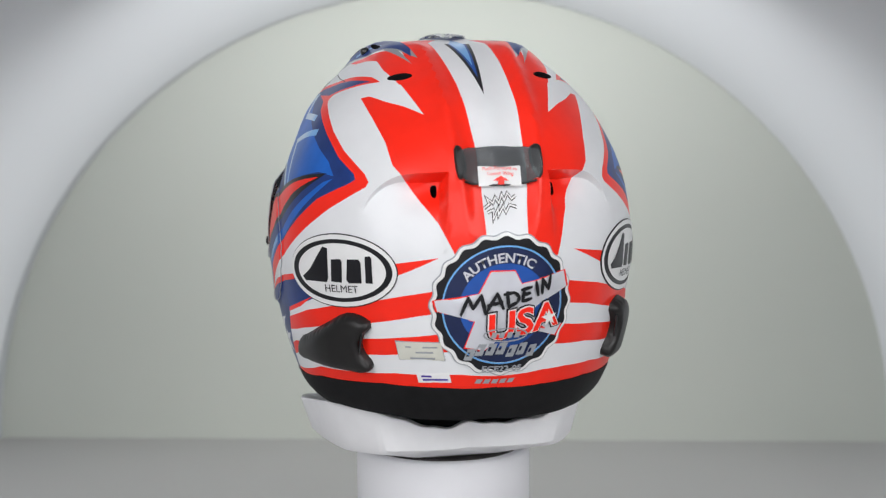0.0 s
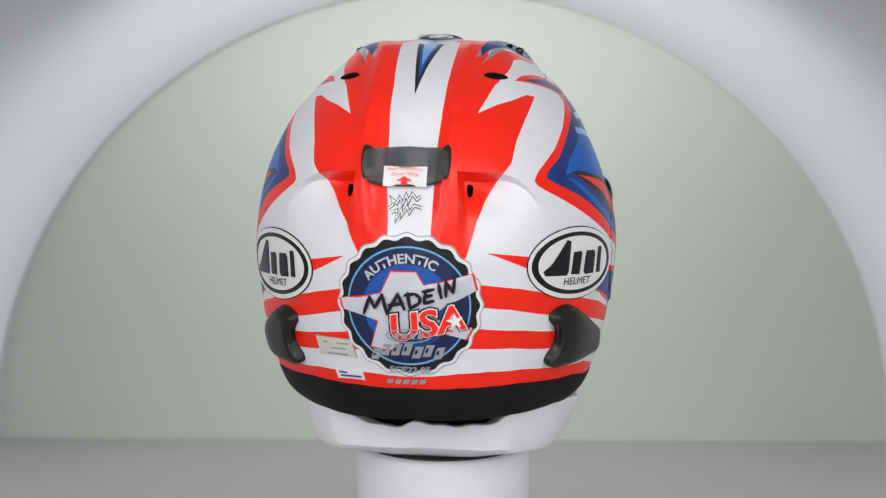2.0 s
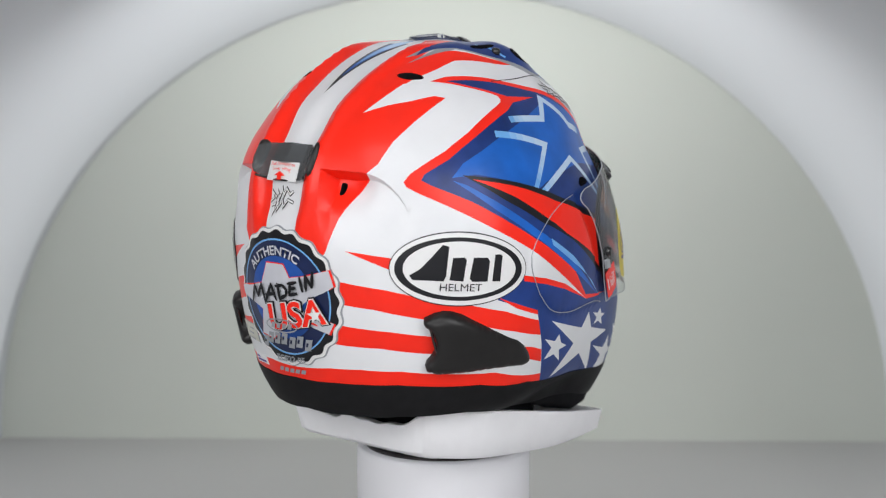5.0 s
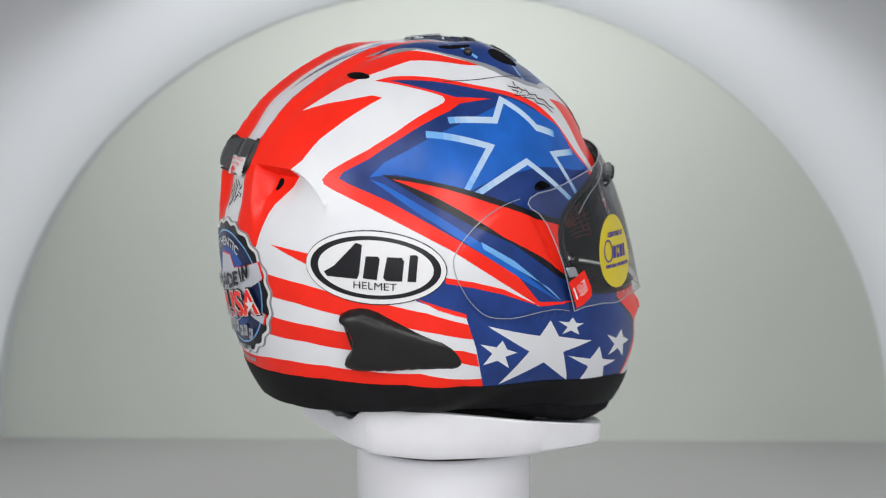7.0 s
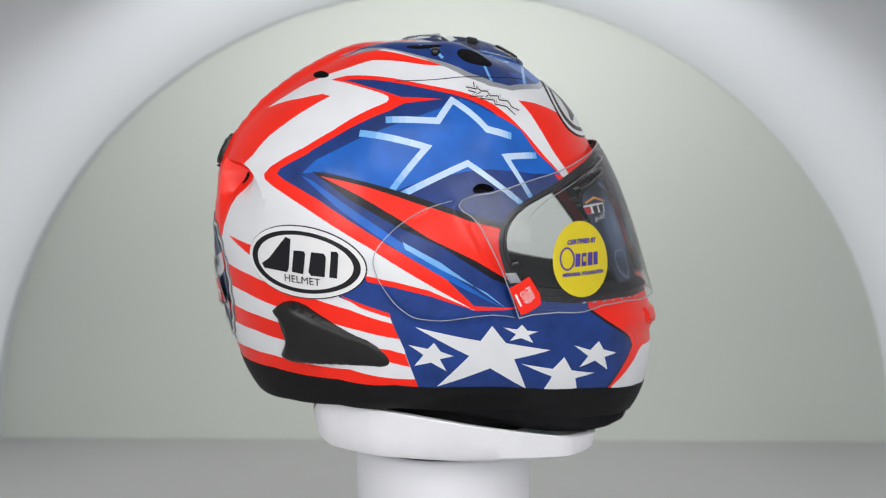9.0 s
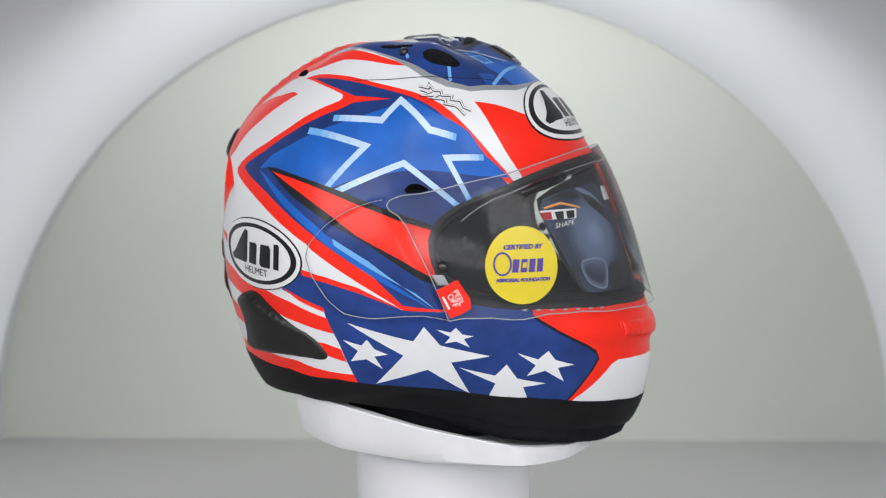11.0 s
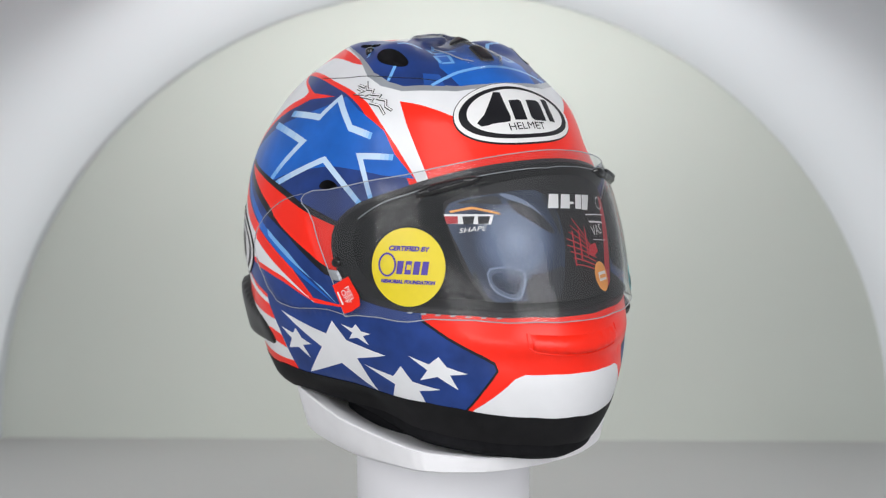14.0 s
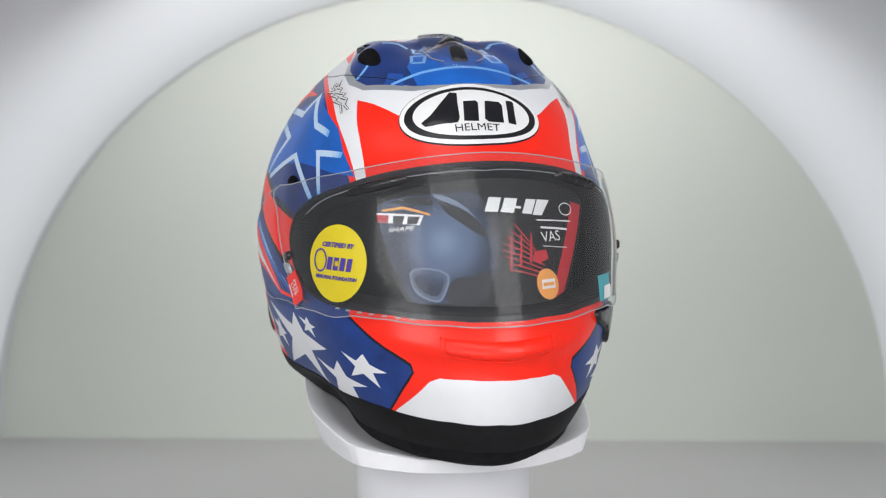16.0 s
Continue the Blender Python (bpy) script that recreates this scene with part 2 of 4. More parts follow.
# ---- the light tunnel ----
def booth():
    tagged(new("floor", block("floor", (1.26, 0.62, 0.02), (0, 0.23, FLOOR - 0.01), FLOOR_M)),
           "smooth white board floor of the light tunnel", "floor", kind="structure")
    # added box, out of view, that encloses the tunnel and the lamps
    tagged(new("ground", block("ground", (3.2, 4.2, 0.02), (0, -1.0, FLOOR - 0.034), ROOM)),
           "plain grey floor of an added, unseen enclosure round the light tunnel", "floor", kind="structure")
    for name, size, centre in (("wall_east", (0.04, 4.2, 2.2), (1.62, -1.0, FLOOR + 1.06)), ("wall_west", (0.04, 4.2, 2.2), (-1.62, -1.0, FLOOR + 1.06)),
                               ("wall_south", (3.2, 0.04, 2.2), (0, -3.12, FLOOR + 1.06)), ("wall_north", (3.2, 0.04, 2.2), (0, 1.12, FLOOR + 1.06))):
        tagged(new(name, block(name, size, centre, ROOM)), "plain grey wall of an added, unseen enclosure", "wall", kind="structure")
    tagged(new("ceiling", block("ceiling", (3.2, 4.2, 0.04), (0, -1.0, FLOOR + 2.18), ROOM)), "plain grey ceiling of an added, unseen enclosure", "ceiling", kind="structure")
    b = new("backdrop", block("backdrop", (1.6, 0.02, 0.9), (0, 0.01, 0.42), BACK_M))
    b.matrix_world = pose(0, BACKWALL, FLOOR - 0.02, 0, 0, -1.1)
    tagged(b, "plain grey-green backdrop wall behind the turntable", "backdrop", kind="structure")
    verts, faces = [], []
    ys = np.linspace(MOUTH, BACKWALL + 0.02, 14)
    n = 73
    for k in (0, 0.012):
        for y in ys:
            r = TUNNEL + FLARE * (BACKWALL - y) + k
            for i in range(n):
                a = math.pi * i / (n - 1)
                verts.append((-r * math.cos(a), y, FLOOR - 0.001 + r * math.sin(a)))
    m = len(ys) * n
    for j in range(len(ys) - 1):
        for i in range(n - 1):
            q = [j * n + i, j * n + i + 1, (j + 1) * n + i + 1, (j + 1) * n + i]
            faces.append(q)
            faces.append([m + v for v in q[::-1]])
    tagged(new("wall_tunnel", mesh_from("wall_tunnel", verts, faces, WALLS)),
           "curved white tunnel lining that arches over the turntable", "wall", kind="structure")
    # the diffuser of the LED arch
    verts, faces = [], []
    rows = 13
    for j in range(rows):
        y = MOUTH + 0.01 + (0.442 - MOUTH) * j / (rows - 1)
        for i in range(n):
            a = math.pi * i / (n - 1)
            r = TUNNEL + FLARE * (BACKWALL - y) - 0.0015
            verts.append((-r * math.cos(a), y, FLOOR + 0.002 + (r - 0.002) * math.sin(a)))
    for j in range(rows - 1):
        for i in range(n - 1):
            faces.append([j * n + i, j * n + i + 1, (j + 1) * n + i + 1, (j + 1) * n + i])
    m = bpy.data.materials.new("led_diffuser")
    m.use_nodes = True
    nt = m.node_tree
    bs = nt.nodes["Principled BSDF"]
    bs.inputs["Base Color"].default_value = (0.50, 0.52, 0.54, 1)
    bs.inputs["Roughness"].default_value = 0.75
    tc = nt.nodes.new("ShaderNodeTexCoord")
    sep = nt.nodes.new("ShaderNodeSeparateXYZ")
    nt.links.new(tc.outputs["Generated"], sep.inputs[0])
    # the lining's bright band and its fade to the mouth are put into the emission
    ramp = nt.nodes.new("ShaderNodeValToRGB")
    ramp.color_ramp.interpolation = "B_SPLINE"
    els = ramp.color_ramp.elements
    els[0].position, els[0].color = 0.0, (0, 0, 0, 1)
    els[1].position, els[1].color = 1.0, (0.6, 0.6, 0.6, 1)
    for at, v in ((0.18, 0.04), (0.42, 0.5), (0.64, 1.0), (0.86, 1.0)):
        els.new(at).color = (v, v, v, 1)
    nt.links.new(sep.outputs["Y"], ramp.inputs[0])
    mul = nt.nodes.new("ShaderNodeMath")
    mul.operation = "MULTIPLY"
    mul.inputs[1].default_value = ARCH
    nt.links.new(ramp.outputs[0], mul.inputs[0])
    bs.inputs["Emission Color"].default_value = (0.93, 0.96, 1.0, 1)
    nt.links.new(mul.outputs[0], bs.inputs["Emission Strength"])
    tagged(new("led_arch", mesh_from("led_arch", verts, faces, m)),
           "glowing white LED diffuser band along the tunnel arch", "lamp", kind="structure")


def pillar():
    root = tagged(new("turntable"), "white round turntable pillar with a dark seam at its top", "turntable")
    root.matrix_world = pose(0.0017, 0, FLOOR)
    h = -0.1478 - FLOOR
    part("column", lathe("column", [(0, 0), (0.0655, 0), (0.0655, h - 0.004), (0.0645, h - 0.001), (0.063, h), (0, h)], PILLAR), root)
    part("turning_disc", lathe("turning_disc", [(0, h), (0.0590, h), (0.0590, h + 0.0012), (0.0580, h + 0.0020), (0, h + 0.0020)], DARK), root, "thin dark metal disc")
    return root
# ---- the helmet: lines on its form, as (degrees from the front, elevation), one side only ----
RIM_HALF = [(-180, -26.3), (-166.9, -26.6), (-158.9, -27), (-149.7, -27.6), (-142.6, -28.7), (-126.2, -30.4), (-108.3, -33.3), (-89.1, -37.2), (-67.1, -38.7), (-56.1, -37.7), (-41.6, -35.8), (-32.3, -34.9), (-21.0, -34.3), (-11.9, -33.4), (0, -32.8)]
LOW_HALF = [(-180, -35.2), (-165.8, -36), (-150.0, -37.2), (-129.4, -39.0), (-110.1, -42.8), (-88.4, -49.0), (-69.6, -50.4), (-55.5, -47.5), (-40.5, -44.9), (-25.5, -42.8), (-11.7, -40.6), (0, -39.6)]
VISOR_UP = [(-88.2, 19.1), (-86.1, 22.2), (-74.1, 23.8), (-57.8, 27.4), (-46.0, 29.2), (-30.7, 32.1), (-14.8, 34.1), (0, 34.6)]
VISOR_LOW = [(0, -11.5), (-9.2, -11.7), (-23.7, -12.2), (-44.9, -13.0), (-51.7, -13.3), (-68.6, -14.2), (-77.2, 5.7), (-82.4, 16.1)]
PORT_UP = [(-73.7, 9.0), (-72.0, 14.5), (-66.7, 19.2), (-56.6, 22.9), (-46.7, 25.5), (-30.2, 29.4), (-14.8, 31.3), (0, 31.6)]
PORT_LOW = [(0, -9.6), (-9.1, -9.8), (-23.9, -10.4), (-43.7, -10.7), (-59.5, -9.5), (-68.3, -4.7), (-72.0, 1.8)]
POD_SEAM = [(-89.6, 21.7), (-99.3, 18.3), (-106.4, 13.0), (-111.2, 7.3), (-112.5, 3.4), (-110.7, -2.3), (-106.6, -9.1), (-100.9, -13.8), (-89.6, -15.4), (-68.6, -14.9)]
DUCT_SEAM = [(-40.1, 60.5), (-68.5, 59.1), (-98.9, 57.9), (-114.6, 55.5)]
VENT_REAR = [(-156.0, 52.2), (-151.9, 53.7), (-144.9, 53.0), (-144.5, 51.6), (-150.9, 50.7)]
VENT_TEAR = [(-82.9, 25.4), (-80.9, 27.1), (-77.5, 27.1), (-74.0, 25.1), (-80.1, 24.2), (-82.5, 24.2)]
DUCT_HOLE = [(-81.0, 65.0), (-83.5, 67.6), (-76.5, 69.3), (-64.5, 68.4), (-57.5, 65.8), (-61.5, 63.9), (-73.5, 63.7)]
DUCT_SLIT = [(-118.4, 69.2), (-93.4, 71.6), (-92.5, 70.1), (-116.2, 68.0)]
VENT_LOW = [(-164.9, 22.8), (-163.9, 23.1), (-163.1, 22.6), (-163.3, 20.8), (-163.9, 19.8), (-164.8, 19.6)]
POD_BLACK = [(-143.6, -10.6), (-138.5, -8.4), (-134.2, -8.8), (-128.2, -12.3), (-120.0, -17.0), (-113.7, -19.7), (-109.2, -24.9), (-109.4, -27.0), (-112.9, -27.3), (-125.1, -26.3), (-137, -25.6), (-141.5, -24.4), (-142.6, -22.2), (-139.6, -19.0), (-139.2, -15.2)]


def both(half):
    """A closed line from one side's half and its mirror image."""
    return half + [p for p in mirror(half) if abs(p[0]) not in (0, 180)]


VISOR_RING = VISOR_UP + mirror(VISOR_UP)[1:] + mirror(VISOR_LOW) + VISOR_LOW[1:]
k = VISOR_RING.index(VISOR_LOW[5])
VISOR_RING.insert(k, (VISOR_LOW[5][0] + 0.6, VISOR_LOW[5][1] - 0.1))
k = VISOR_RING.index((-VISOR_LOW[5][0], VISOR_LOW[5][1]))
VISOR_RING.insert(k, (-VISOR_LOW[5][0] - 0.6, VISOR_LOW[5][1] - 0.1))
PORT_RING = smooth_line(PORT_UP + mirror(PORT_UP)[1:] + mirror(PORT_LOW)[:-1] + PORT_LOW, True, 1)
POD_FLAT = arc(POD_SEAM, True, 4)


def ease(x):
    x = np.clip(x, 0, 1)
    return x * x * (3 - 2 * x)


def lip_line(away):
    """Elevation of the rear fairing's lower edge, by the degrees from the middle of the back."""
    return 9.5 + 14.5 * np.sqrt(np.clip(1 - (np.clip(away - 22, 0, 13.5) / 13.5) ** 2, 0, 1))


def relief(az, el):
    """Raised and sunk forms of the shell, in metres."""
    shape = np.broadcast(np.asarray(az, float), np.asarray(el, float)).shape
    az = np.broadcast_to(np.asarray(az, float), shape).ravel()
    el = np.broadcast_to(np.asarray(el, float), shape).ravel()
    p = flat(-np.abs(az), el)
    x, y = -p[:, 0], p[:, 1]
    out = np.zeros(len(p))
    # ridges along the back, either side of the middle stripe
    along = ease((y - 12) / 14) * ease((88 - y) / 26)
    out += 0.0042 * along * np.exp(-((x - 10.8) / 1.7) ** 2)
    out -= 0.0012 * along * np.exp(-((x - 5.0) / 3.0) ** 2)
    # scoop under the rear fairing's arched edge
    away = np.abs(np.abs(az) - 180)
    out -= 0.0095 * ease((away - 12.2) / 2.2) * ease((37 - away) / 17) * ease((lip_line(away) + 0.2 - el) / 0.4) * ease((el - 4) / 20)
    out -= 0.0065 * ease((away - 12.4) / 1.6) * ease((27 - away) / 9) * ease((lip_line(away) + 0.2 - el) / 0.4) * ease((el - 15) / 7)
    # seat of the rear wing
    out -= 0.0055 * np.exp(-(x / 11.5) ** 6) * ease((el - 9) / 9) * ease((44 - el) / 12) * np.where(np.abs(az) > 90, 1.0, 0.0)
    # intake ducts on the crown
    d = np.hypot((x - 19.0) / 7.5, (y + 3.5) / 8.0)
    out += 0.0052 * np.exp(-d ** 2.6)
    d = np.hypot((x - 17.0) / 5.0, (y - 12) / 13.0)
    out += 0.0030 * np.exp(-d ** 2)
    d = np.hypot(x / 7.0, (y + 13) / 12.0)
    out += 0.0006 * np.exp(-d ** 2.4)
    # visor pods
    near = np.where(np.abs(az) < 120, 1.0, 0.0) * np.where((el < 26) & (el > -20), 1.0, 0.0) > 0
    if near.any():
        q = p[near]
        dist = edge_distance(q, POD_FLAT) * np.where(inside(q, POD_FLAT), 1, -1)
        out[near] += 0.0018 * ease((dist + 0.3) / 1.2)
    # the rim tucks in at its foot
    out -= 0.008 * ease((-el - 36) / 10) * ease((np.abs(az) - 40) / 30)
    # chin bar: a lip under the visor, a shallow intake in its middle
    a = np.abs(az)
    out += 0.0022 * ease((40 - a) / 22) * np.exp(-((el + 17.2) / 2.2) ** 2)
    out -= 0.0016 * ease((27 - a) / 6) * np.exp(-((el + 21.5) / 2.0) ** 2)
    return out.reshape(shape)


def stroke(points, width, taper=False):
    """A band of a width in degrees along (az, el) points, as a ring on the disc."""
    p = arc(points, False, 2.0)
    d = np.gradient(p, axis=0)
    d /= np.linalg.norm(d, axis=1, keepdims=True) + 1e-9
    k = np.linspace(0.15, 1, len(p)) if taper else np.ones(len(p))
    n = np.stack([-d[:, 1], d[:, 0]], 1) * (width / 2 * k)[:, None]
    return np.concatenate([p + n, (p - n)[::-1]])


def bent_stroke(points, width):
    """Like stroke, with mitred corners at each given point."""
    p = flat([q[0] for q in points], [q[1] for q in points])
    n = len(p)
    side = []
    for i in range(n):
        ds = []
        if i > 0:
            ds.append((p[i] - p[i - 1]) / np.linalg.norm(p[i] - p[i - 1]))
        if i < n - 1:
            ds.append((p[i + 1] - p[i]) / np.linalg.norm(p[i + 1] - p[i]))
        nn = [np.array([-d[1], d[0]]) for d in ds]
        m = sum(nn)
        m = m / np.linalg.norm(m)
        side.append(m * width / 2 / max(0.35, m @ nn[0]))
    side = np.array(side)
    ring = np.concatenate([p + side, (p - side)[::-1]])
    az, el = unflat(ring)
    return arc(list(zip(az, el)))


def local(az0, el0, roll=0.0):
    """Plane coordinates (u to the right, v up, metres) round a point of the shell, turned into (az, el)."""
    p0, pa, pe = polar(az0, el0), polar(az0 + 0.5, el0), polar(az0, el0 + 0.5)
    n = np.cross(pa - p0, pe - p0)
    n /= np.linalg.norm(n)
    e1 = np.cross((0, 0, 1), n)
    e1 /= np.linalg.norm(e1)
    e2 = np.cross(n, e1)
    c, s = math.cos(radians(roll)), math.sin(radians(roll))

    def to(u, v):
        u, v = np.asarray(u, float), np.asarray(v, float)
        q = p0 + (c * u - s * v)[..., None] * e1 + (s * u + c * v)[..., None] * e2
        r = np.linalg.norm(q, axis=-1)
        return np.degrees(np.arctan2(q[..., 0], -q[..., 1])), np.degrees(np.arcsin(q[..., 2] / r))
    return to


def outline_at(to, uv):
    """A ring on the disc from plane points."""
    uv = np.asarray(uv, float)
    return flat(*to(uv[:, 0], uv[:, 1]))


def oval(a, b, n=64, wave=0.0, waves=0, cu=0.0, cv=0.0):
    t = np.linspace(0, 2 * np.pi, n, endpoint=False)
    k = 1 + wave * np.cos(waves * t)
    return np.stack([cu + a * k * np.cos(t), cv + b * k * np.sin(t)], 1)


def star(r, inner=0.42, cu=0.0, cv=0.0, turned=0.0, sx=1.0):
    t = np.radians(90 + turned) + np.pi / 5 * np.arange(10)
    k = np.where(np.arange(10) % 2 == 0, r, r * inner)
    return np.stack([cu + sx * k * np.cos(t), cv + k * np.sin(t)], 1)


def slab(u0, v0, u1, v1, lean=0.0):
    """A bar from corner to corner, leaning to the right."""
    h = (v1 - v0) * lean
    return np.array([(u0, v0), (u1, v0), (u1 + h, v1), (u0 + h, v1)])


def lettering(name, text, size, to, u, v, mat, parent, up, turned=0.0, lean=0.0, wide=1.0, bold=0.0, align="CENTER", bow=None):
    """Words in the built-in font, laid on the shell."""
    data = bpy.data.curves.new("words", "FONT")
    data.body, data.size, data.align_x, data.align_y, data.shear = text, size, align, "CENTER", lean
    data.offset, data.resolution_u = bold, 3
    ob = new("words", data)
    me = bpy.data.meshes.new_from_object(ob.evaluated_get(bpy.context.evaluated_depsgraph_get()))
    bpy.data.objects.remove(ob)
    bm = bmesh.new()
    bm.from_mesh(me)
    bpy.data.meshes.remove(me)
    bmesh.ops.triangulate(bm, faces=bm.faces[:])
    for _ in range(2):
        long = [e for e in bm.edges if e.calc_length() > 0.012]
        if long:
            bmesh.ops.subdivide_edges(bm, edges=long, cuts=1)
            bmesh.ops.triangulate(bm, faces=bm.faces[:])
    c = np.array([v.co[:] for v in bm.verts])
    faces = [[v.index for v in f.verts] for f in bm.faces]
    bm.free()
    x, y = c[:, 0] * wide, c[:, 1]
    if bow:
        a = x / bow
        x, y = (bow + y) * np.sin(a), (bow + y) * np.cos(a) - 0
    k, s = math.cos(radians(turned)), math.sin(radians(turned))
    az, el = to(u + k * x - s * y, v + s * x + k * y)
    return part(name, mesh_from(name, polar(az, el, up), faces, mat), parent)


def strokes(name, lines, width, to, mat, parent, up):
    """Hand-brushed words: tapered strokes in millimetres, laid on the shell."""
    uv, faces = [], []
    for line in lines:
        for (x0, y0), (x1, y1) in zip(line, line[1:]):
            d = math.hypot(x1 - x0, y1 - y0)
            nx, ny = -(y1 - y0) / d, (x1 - x0) / d
            base = len(uv)
            for k in range(5):
                q = -0.06 + 1.12 * k / 4
                w = 1000 * width * (0.55, 0.95, 1.05, 0.9, 0.6)[k]
                x, y = x0 + q * (x1 - x0), y0 + q * (y1 - y0)
                uv += [((x + w * nx) / 1000, (y + w * ny) / 1000), ((x - w * nx) / 1000, (y - w * ny) / 1000)]
            faces += [[base + 2 * k + 1, base + 2 * k + 3, base + 2 * k + 2, base + 2 * k] for k in range(4)]
    uv = np.array(uv)
    return part(name, mesh_from(name, polar(*to(uv[:, 0], uv[:, 1]), up), faces, mat), parent)


def pit(ring, depth, mat):
    """A sunk opening: walls and a floor below the shell."""
    az, el = unflat(ring)
    top, low = polar(az, el, 0.0004), polar(az, el, -depth)
    n = len(ring)
    faces = [[i, (i + 1) % n, n + (i + 1) % n, n + i] for i in range(n)] + [[n + i for i in range(n)]]
    return mesh_from("vent_hole", np.concatenate([top, low]), faces, mat, False)


def domed(name, ring, height, width, mat, step=1.5, base=0.0, vary=None):
    """A swelling block that follows the shell, highest away from its outline."""
    me = skin(name, ring, (), (), (mat,), base, step, 0.0)
    co = np.array([v.co[:] for v in me.vertices])
    r = np.linalg.norm(co, axis=1)
    az = np.degrees(np.arctan2(co[:, 0], -co[:, 1]))
    el = np.degrees(np.arcsin(co[:, 2] / r))
    d = np.clip(edge_distance(flat(az, el), ring) / width, 0, 1)
    up = 0.0012 * (d > 0.001) + height * np.sqrt(np.clip(1 - (1 - d) ** 2, 0, 1))
    if vary:
        up = up * vary(az)
    co = co * ((r + up) / r)[:, None]
    me.vertices.foreach_set("co", co.ravel())
    me.update()
    return me


def cord(name, points, r, mat, up=0.0, closed=False, rounds=2):
    line = smooth_line(points, closed, rounds)
    p = arc(line, closed, 2.0)
    return tube(name, polar(*unflat(p), up), r, mat, closed, 6)


helmet = tagged(new("motorcycle_helmet"), "full-face motorcycle helmet painted red, white and blue with stars", "helmet")


# ---- painted shell ----
def painted_shell():
    mats = [WHITE, RED, NAVY, BLUE, MIDBLUE, SKY, ICE, GREY, INK, PALE_1, PALE_2, PALE_3]
    W, R, N, B, M, S, I, G, K, P1, P2, P3 = range(12)
    areas = []

    def paint(points, k, sides=2, rounded=0):
        line = smooth_line(points, True, rounded) if rounded else points
        areas.append((arc(line), k))
        if sides == 2:
            areas.append((arc(other(line)), k))

    def lines(points, width, k):
        ring = bent_stroke(points, width)
        areas.append((ring, k))
        areas.append((ring * (-1, 1), k))

    def along(a, b, k):
        u, v = Vector(polar(*a)).normalized(), Vector(polar(*b)).normalized()
        w = u.slerp(v, k)
        return (math.degrees(math.atan2(w.x, -w.y)), math.degrees(math.asin(w.z)))

    def star_line(points, first, last, width=1.9):
        fine = [points[0]]
        for a, b in zip(points, points[1:]):
            fine += [along(a, b, k / 8) for k in range(1, 8)] + [b]
        lines(fine, width, S)
        for k, tone in ((0.5, P1), (0.85, P2), (1.2, P3), (1.55, I)):
            lines(fine[int(2 * k * first):len(fine) - int(2 * k * last)], width, tone)

    # crown
    front_edge = [(-56.2, 57.4), (-44.4, 58.5), (-28.8, 58.7), (-11.8, 60), (0, 60.3)]
    half = [(-151, 61.0), (-142.8, 64.3), (-124.3, 66.3), (-104.7, 66.5), (-88.2, 64.1), (-77.4, 61.1), (-65.1, 58.5)] + front_edge
    grey = [(-155, 59.8), (-142.3, 63.9), (-123.6, 65.8), (-104.3, 65.7), (-90.0, 63.0), (-79.7, 59.5), (-68.3, 56.7), (-56.2, 55.5), (-42.7, 56.5), (-29.5, 56.6), (-11.9, 58), (0, 58)]
    rear = [(100, 79.3), (115.3, 75.5), (133.4, 70.8), (148, 65.0)]
    # lower stripes
    paint([(-180, -0.1), (-162.6, -0.9), (-151.5, -2.7), (-140.9, -5.2), (-129.4, -7.7), (-119.5, -10.2), (-107.6, -14.5), (-105.1, -19.5), (-116.6, -16.2), (-126.4, -13.6), (-142.7, -10.4), (-154.5, -7.6), (-162.4, -6.4), (-180, -6.0)], R)
    paint([(-180, -10.9), (-163.6, -11.5), (-150.4, -13.4), (-138.4, -15.5), (-123.7, -18.6), (-108.9, -22.3), (-104.3, -24.2), (-103.2, -28.3), (-109.3, -26.0), (-124.3, -22.8), (-138.9, -20.1), (-153.4, -17.6), (-164.7, -16.5), (-180, -15.9)], R)
    paint([(-180, -23.4), (-167.2, -22.8), (-159.5, -23.0), (-148.5, -24.0), (-136.8, -25.9), (-121.6, -27.4), (-100.6, -32.7), (-97.5, -40.9), (-127.2, -35.8), (-154.2, -33.3), (-180, -31)], R)
    paint([(-160.9, 6.4), (-149.2, 5.0), (-147.1, 1.0), (-153.6, 3.6)], R)
    # back panels
    paint([(-155.0, 72.3), (-158, 78), (-118, 77), (-138.5, 66.5), (-156.6, 52.2), (-147.1, 58.7), (-138.0, 61.5), (-128.1, 62.0), (-133.0, 60.0), (-140.1, 56.0), (-148.2, 51.3), (-151.5, 49.3), (-161.1, 39.0), (-154.6, 42.0), (-147.7, 44.1), (-140.1, 46.6), (-136.4, 46.4), (-145.6, 38.5), (-150.8, 32.4), (-153.8, 26.5), (-156.9, 23.5), (-160.5, 18.7), (-163.1, 13.7), (-165.8, 5.6), (-170.8, -0.1), (-174.0, -0.1), (-173.9, 9.5), (-173.8, 12.5), (-172.4, 31.0), (-169.2, 49.0)], R)
    paint([(-155.9, 45.0), (-160, 52.3), (-154.8, 58.6), (-140.6, 63.2), (-123.0, 65.3), (-104.3, 65.4), (-86.6, 63.2), (-103.7, 63.6), (-120.4, 62.6), (-132.1, 60.6), (-140.9, 57.2), (-145.4, 53.5), (-150.1, 49.9)], R)
    paint([(-161.1, 39.0), (-154.6, 42.0), (-147.7, 44.1), (-140.1, 46.6), (-136.4, 46.4), (-132.9, 48.2), (-146.0, 50.3), (-151.5, 49.3)], W)
    paint([(-153, 57.5), (-140, 64.7), (-122, 72), (-115, 70), (-131.6, 64.7)], G)
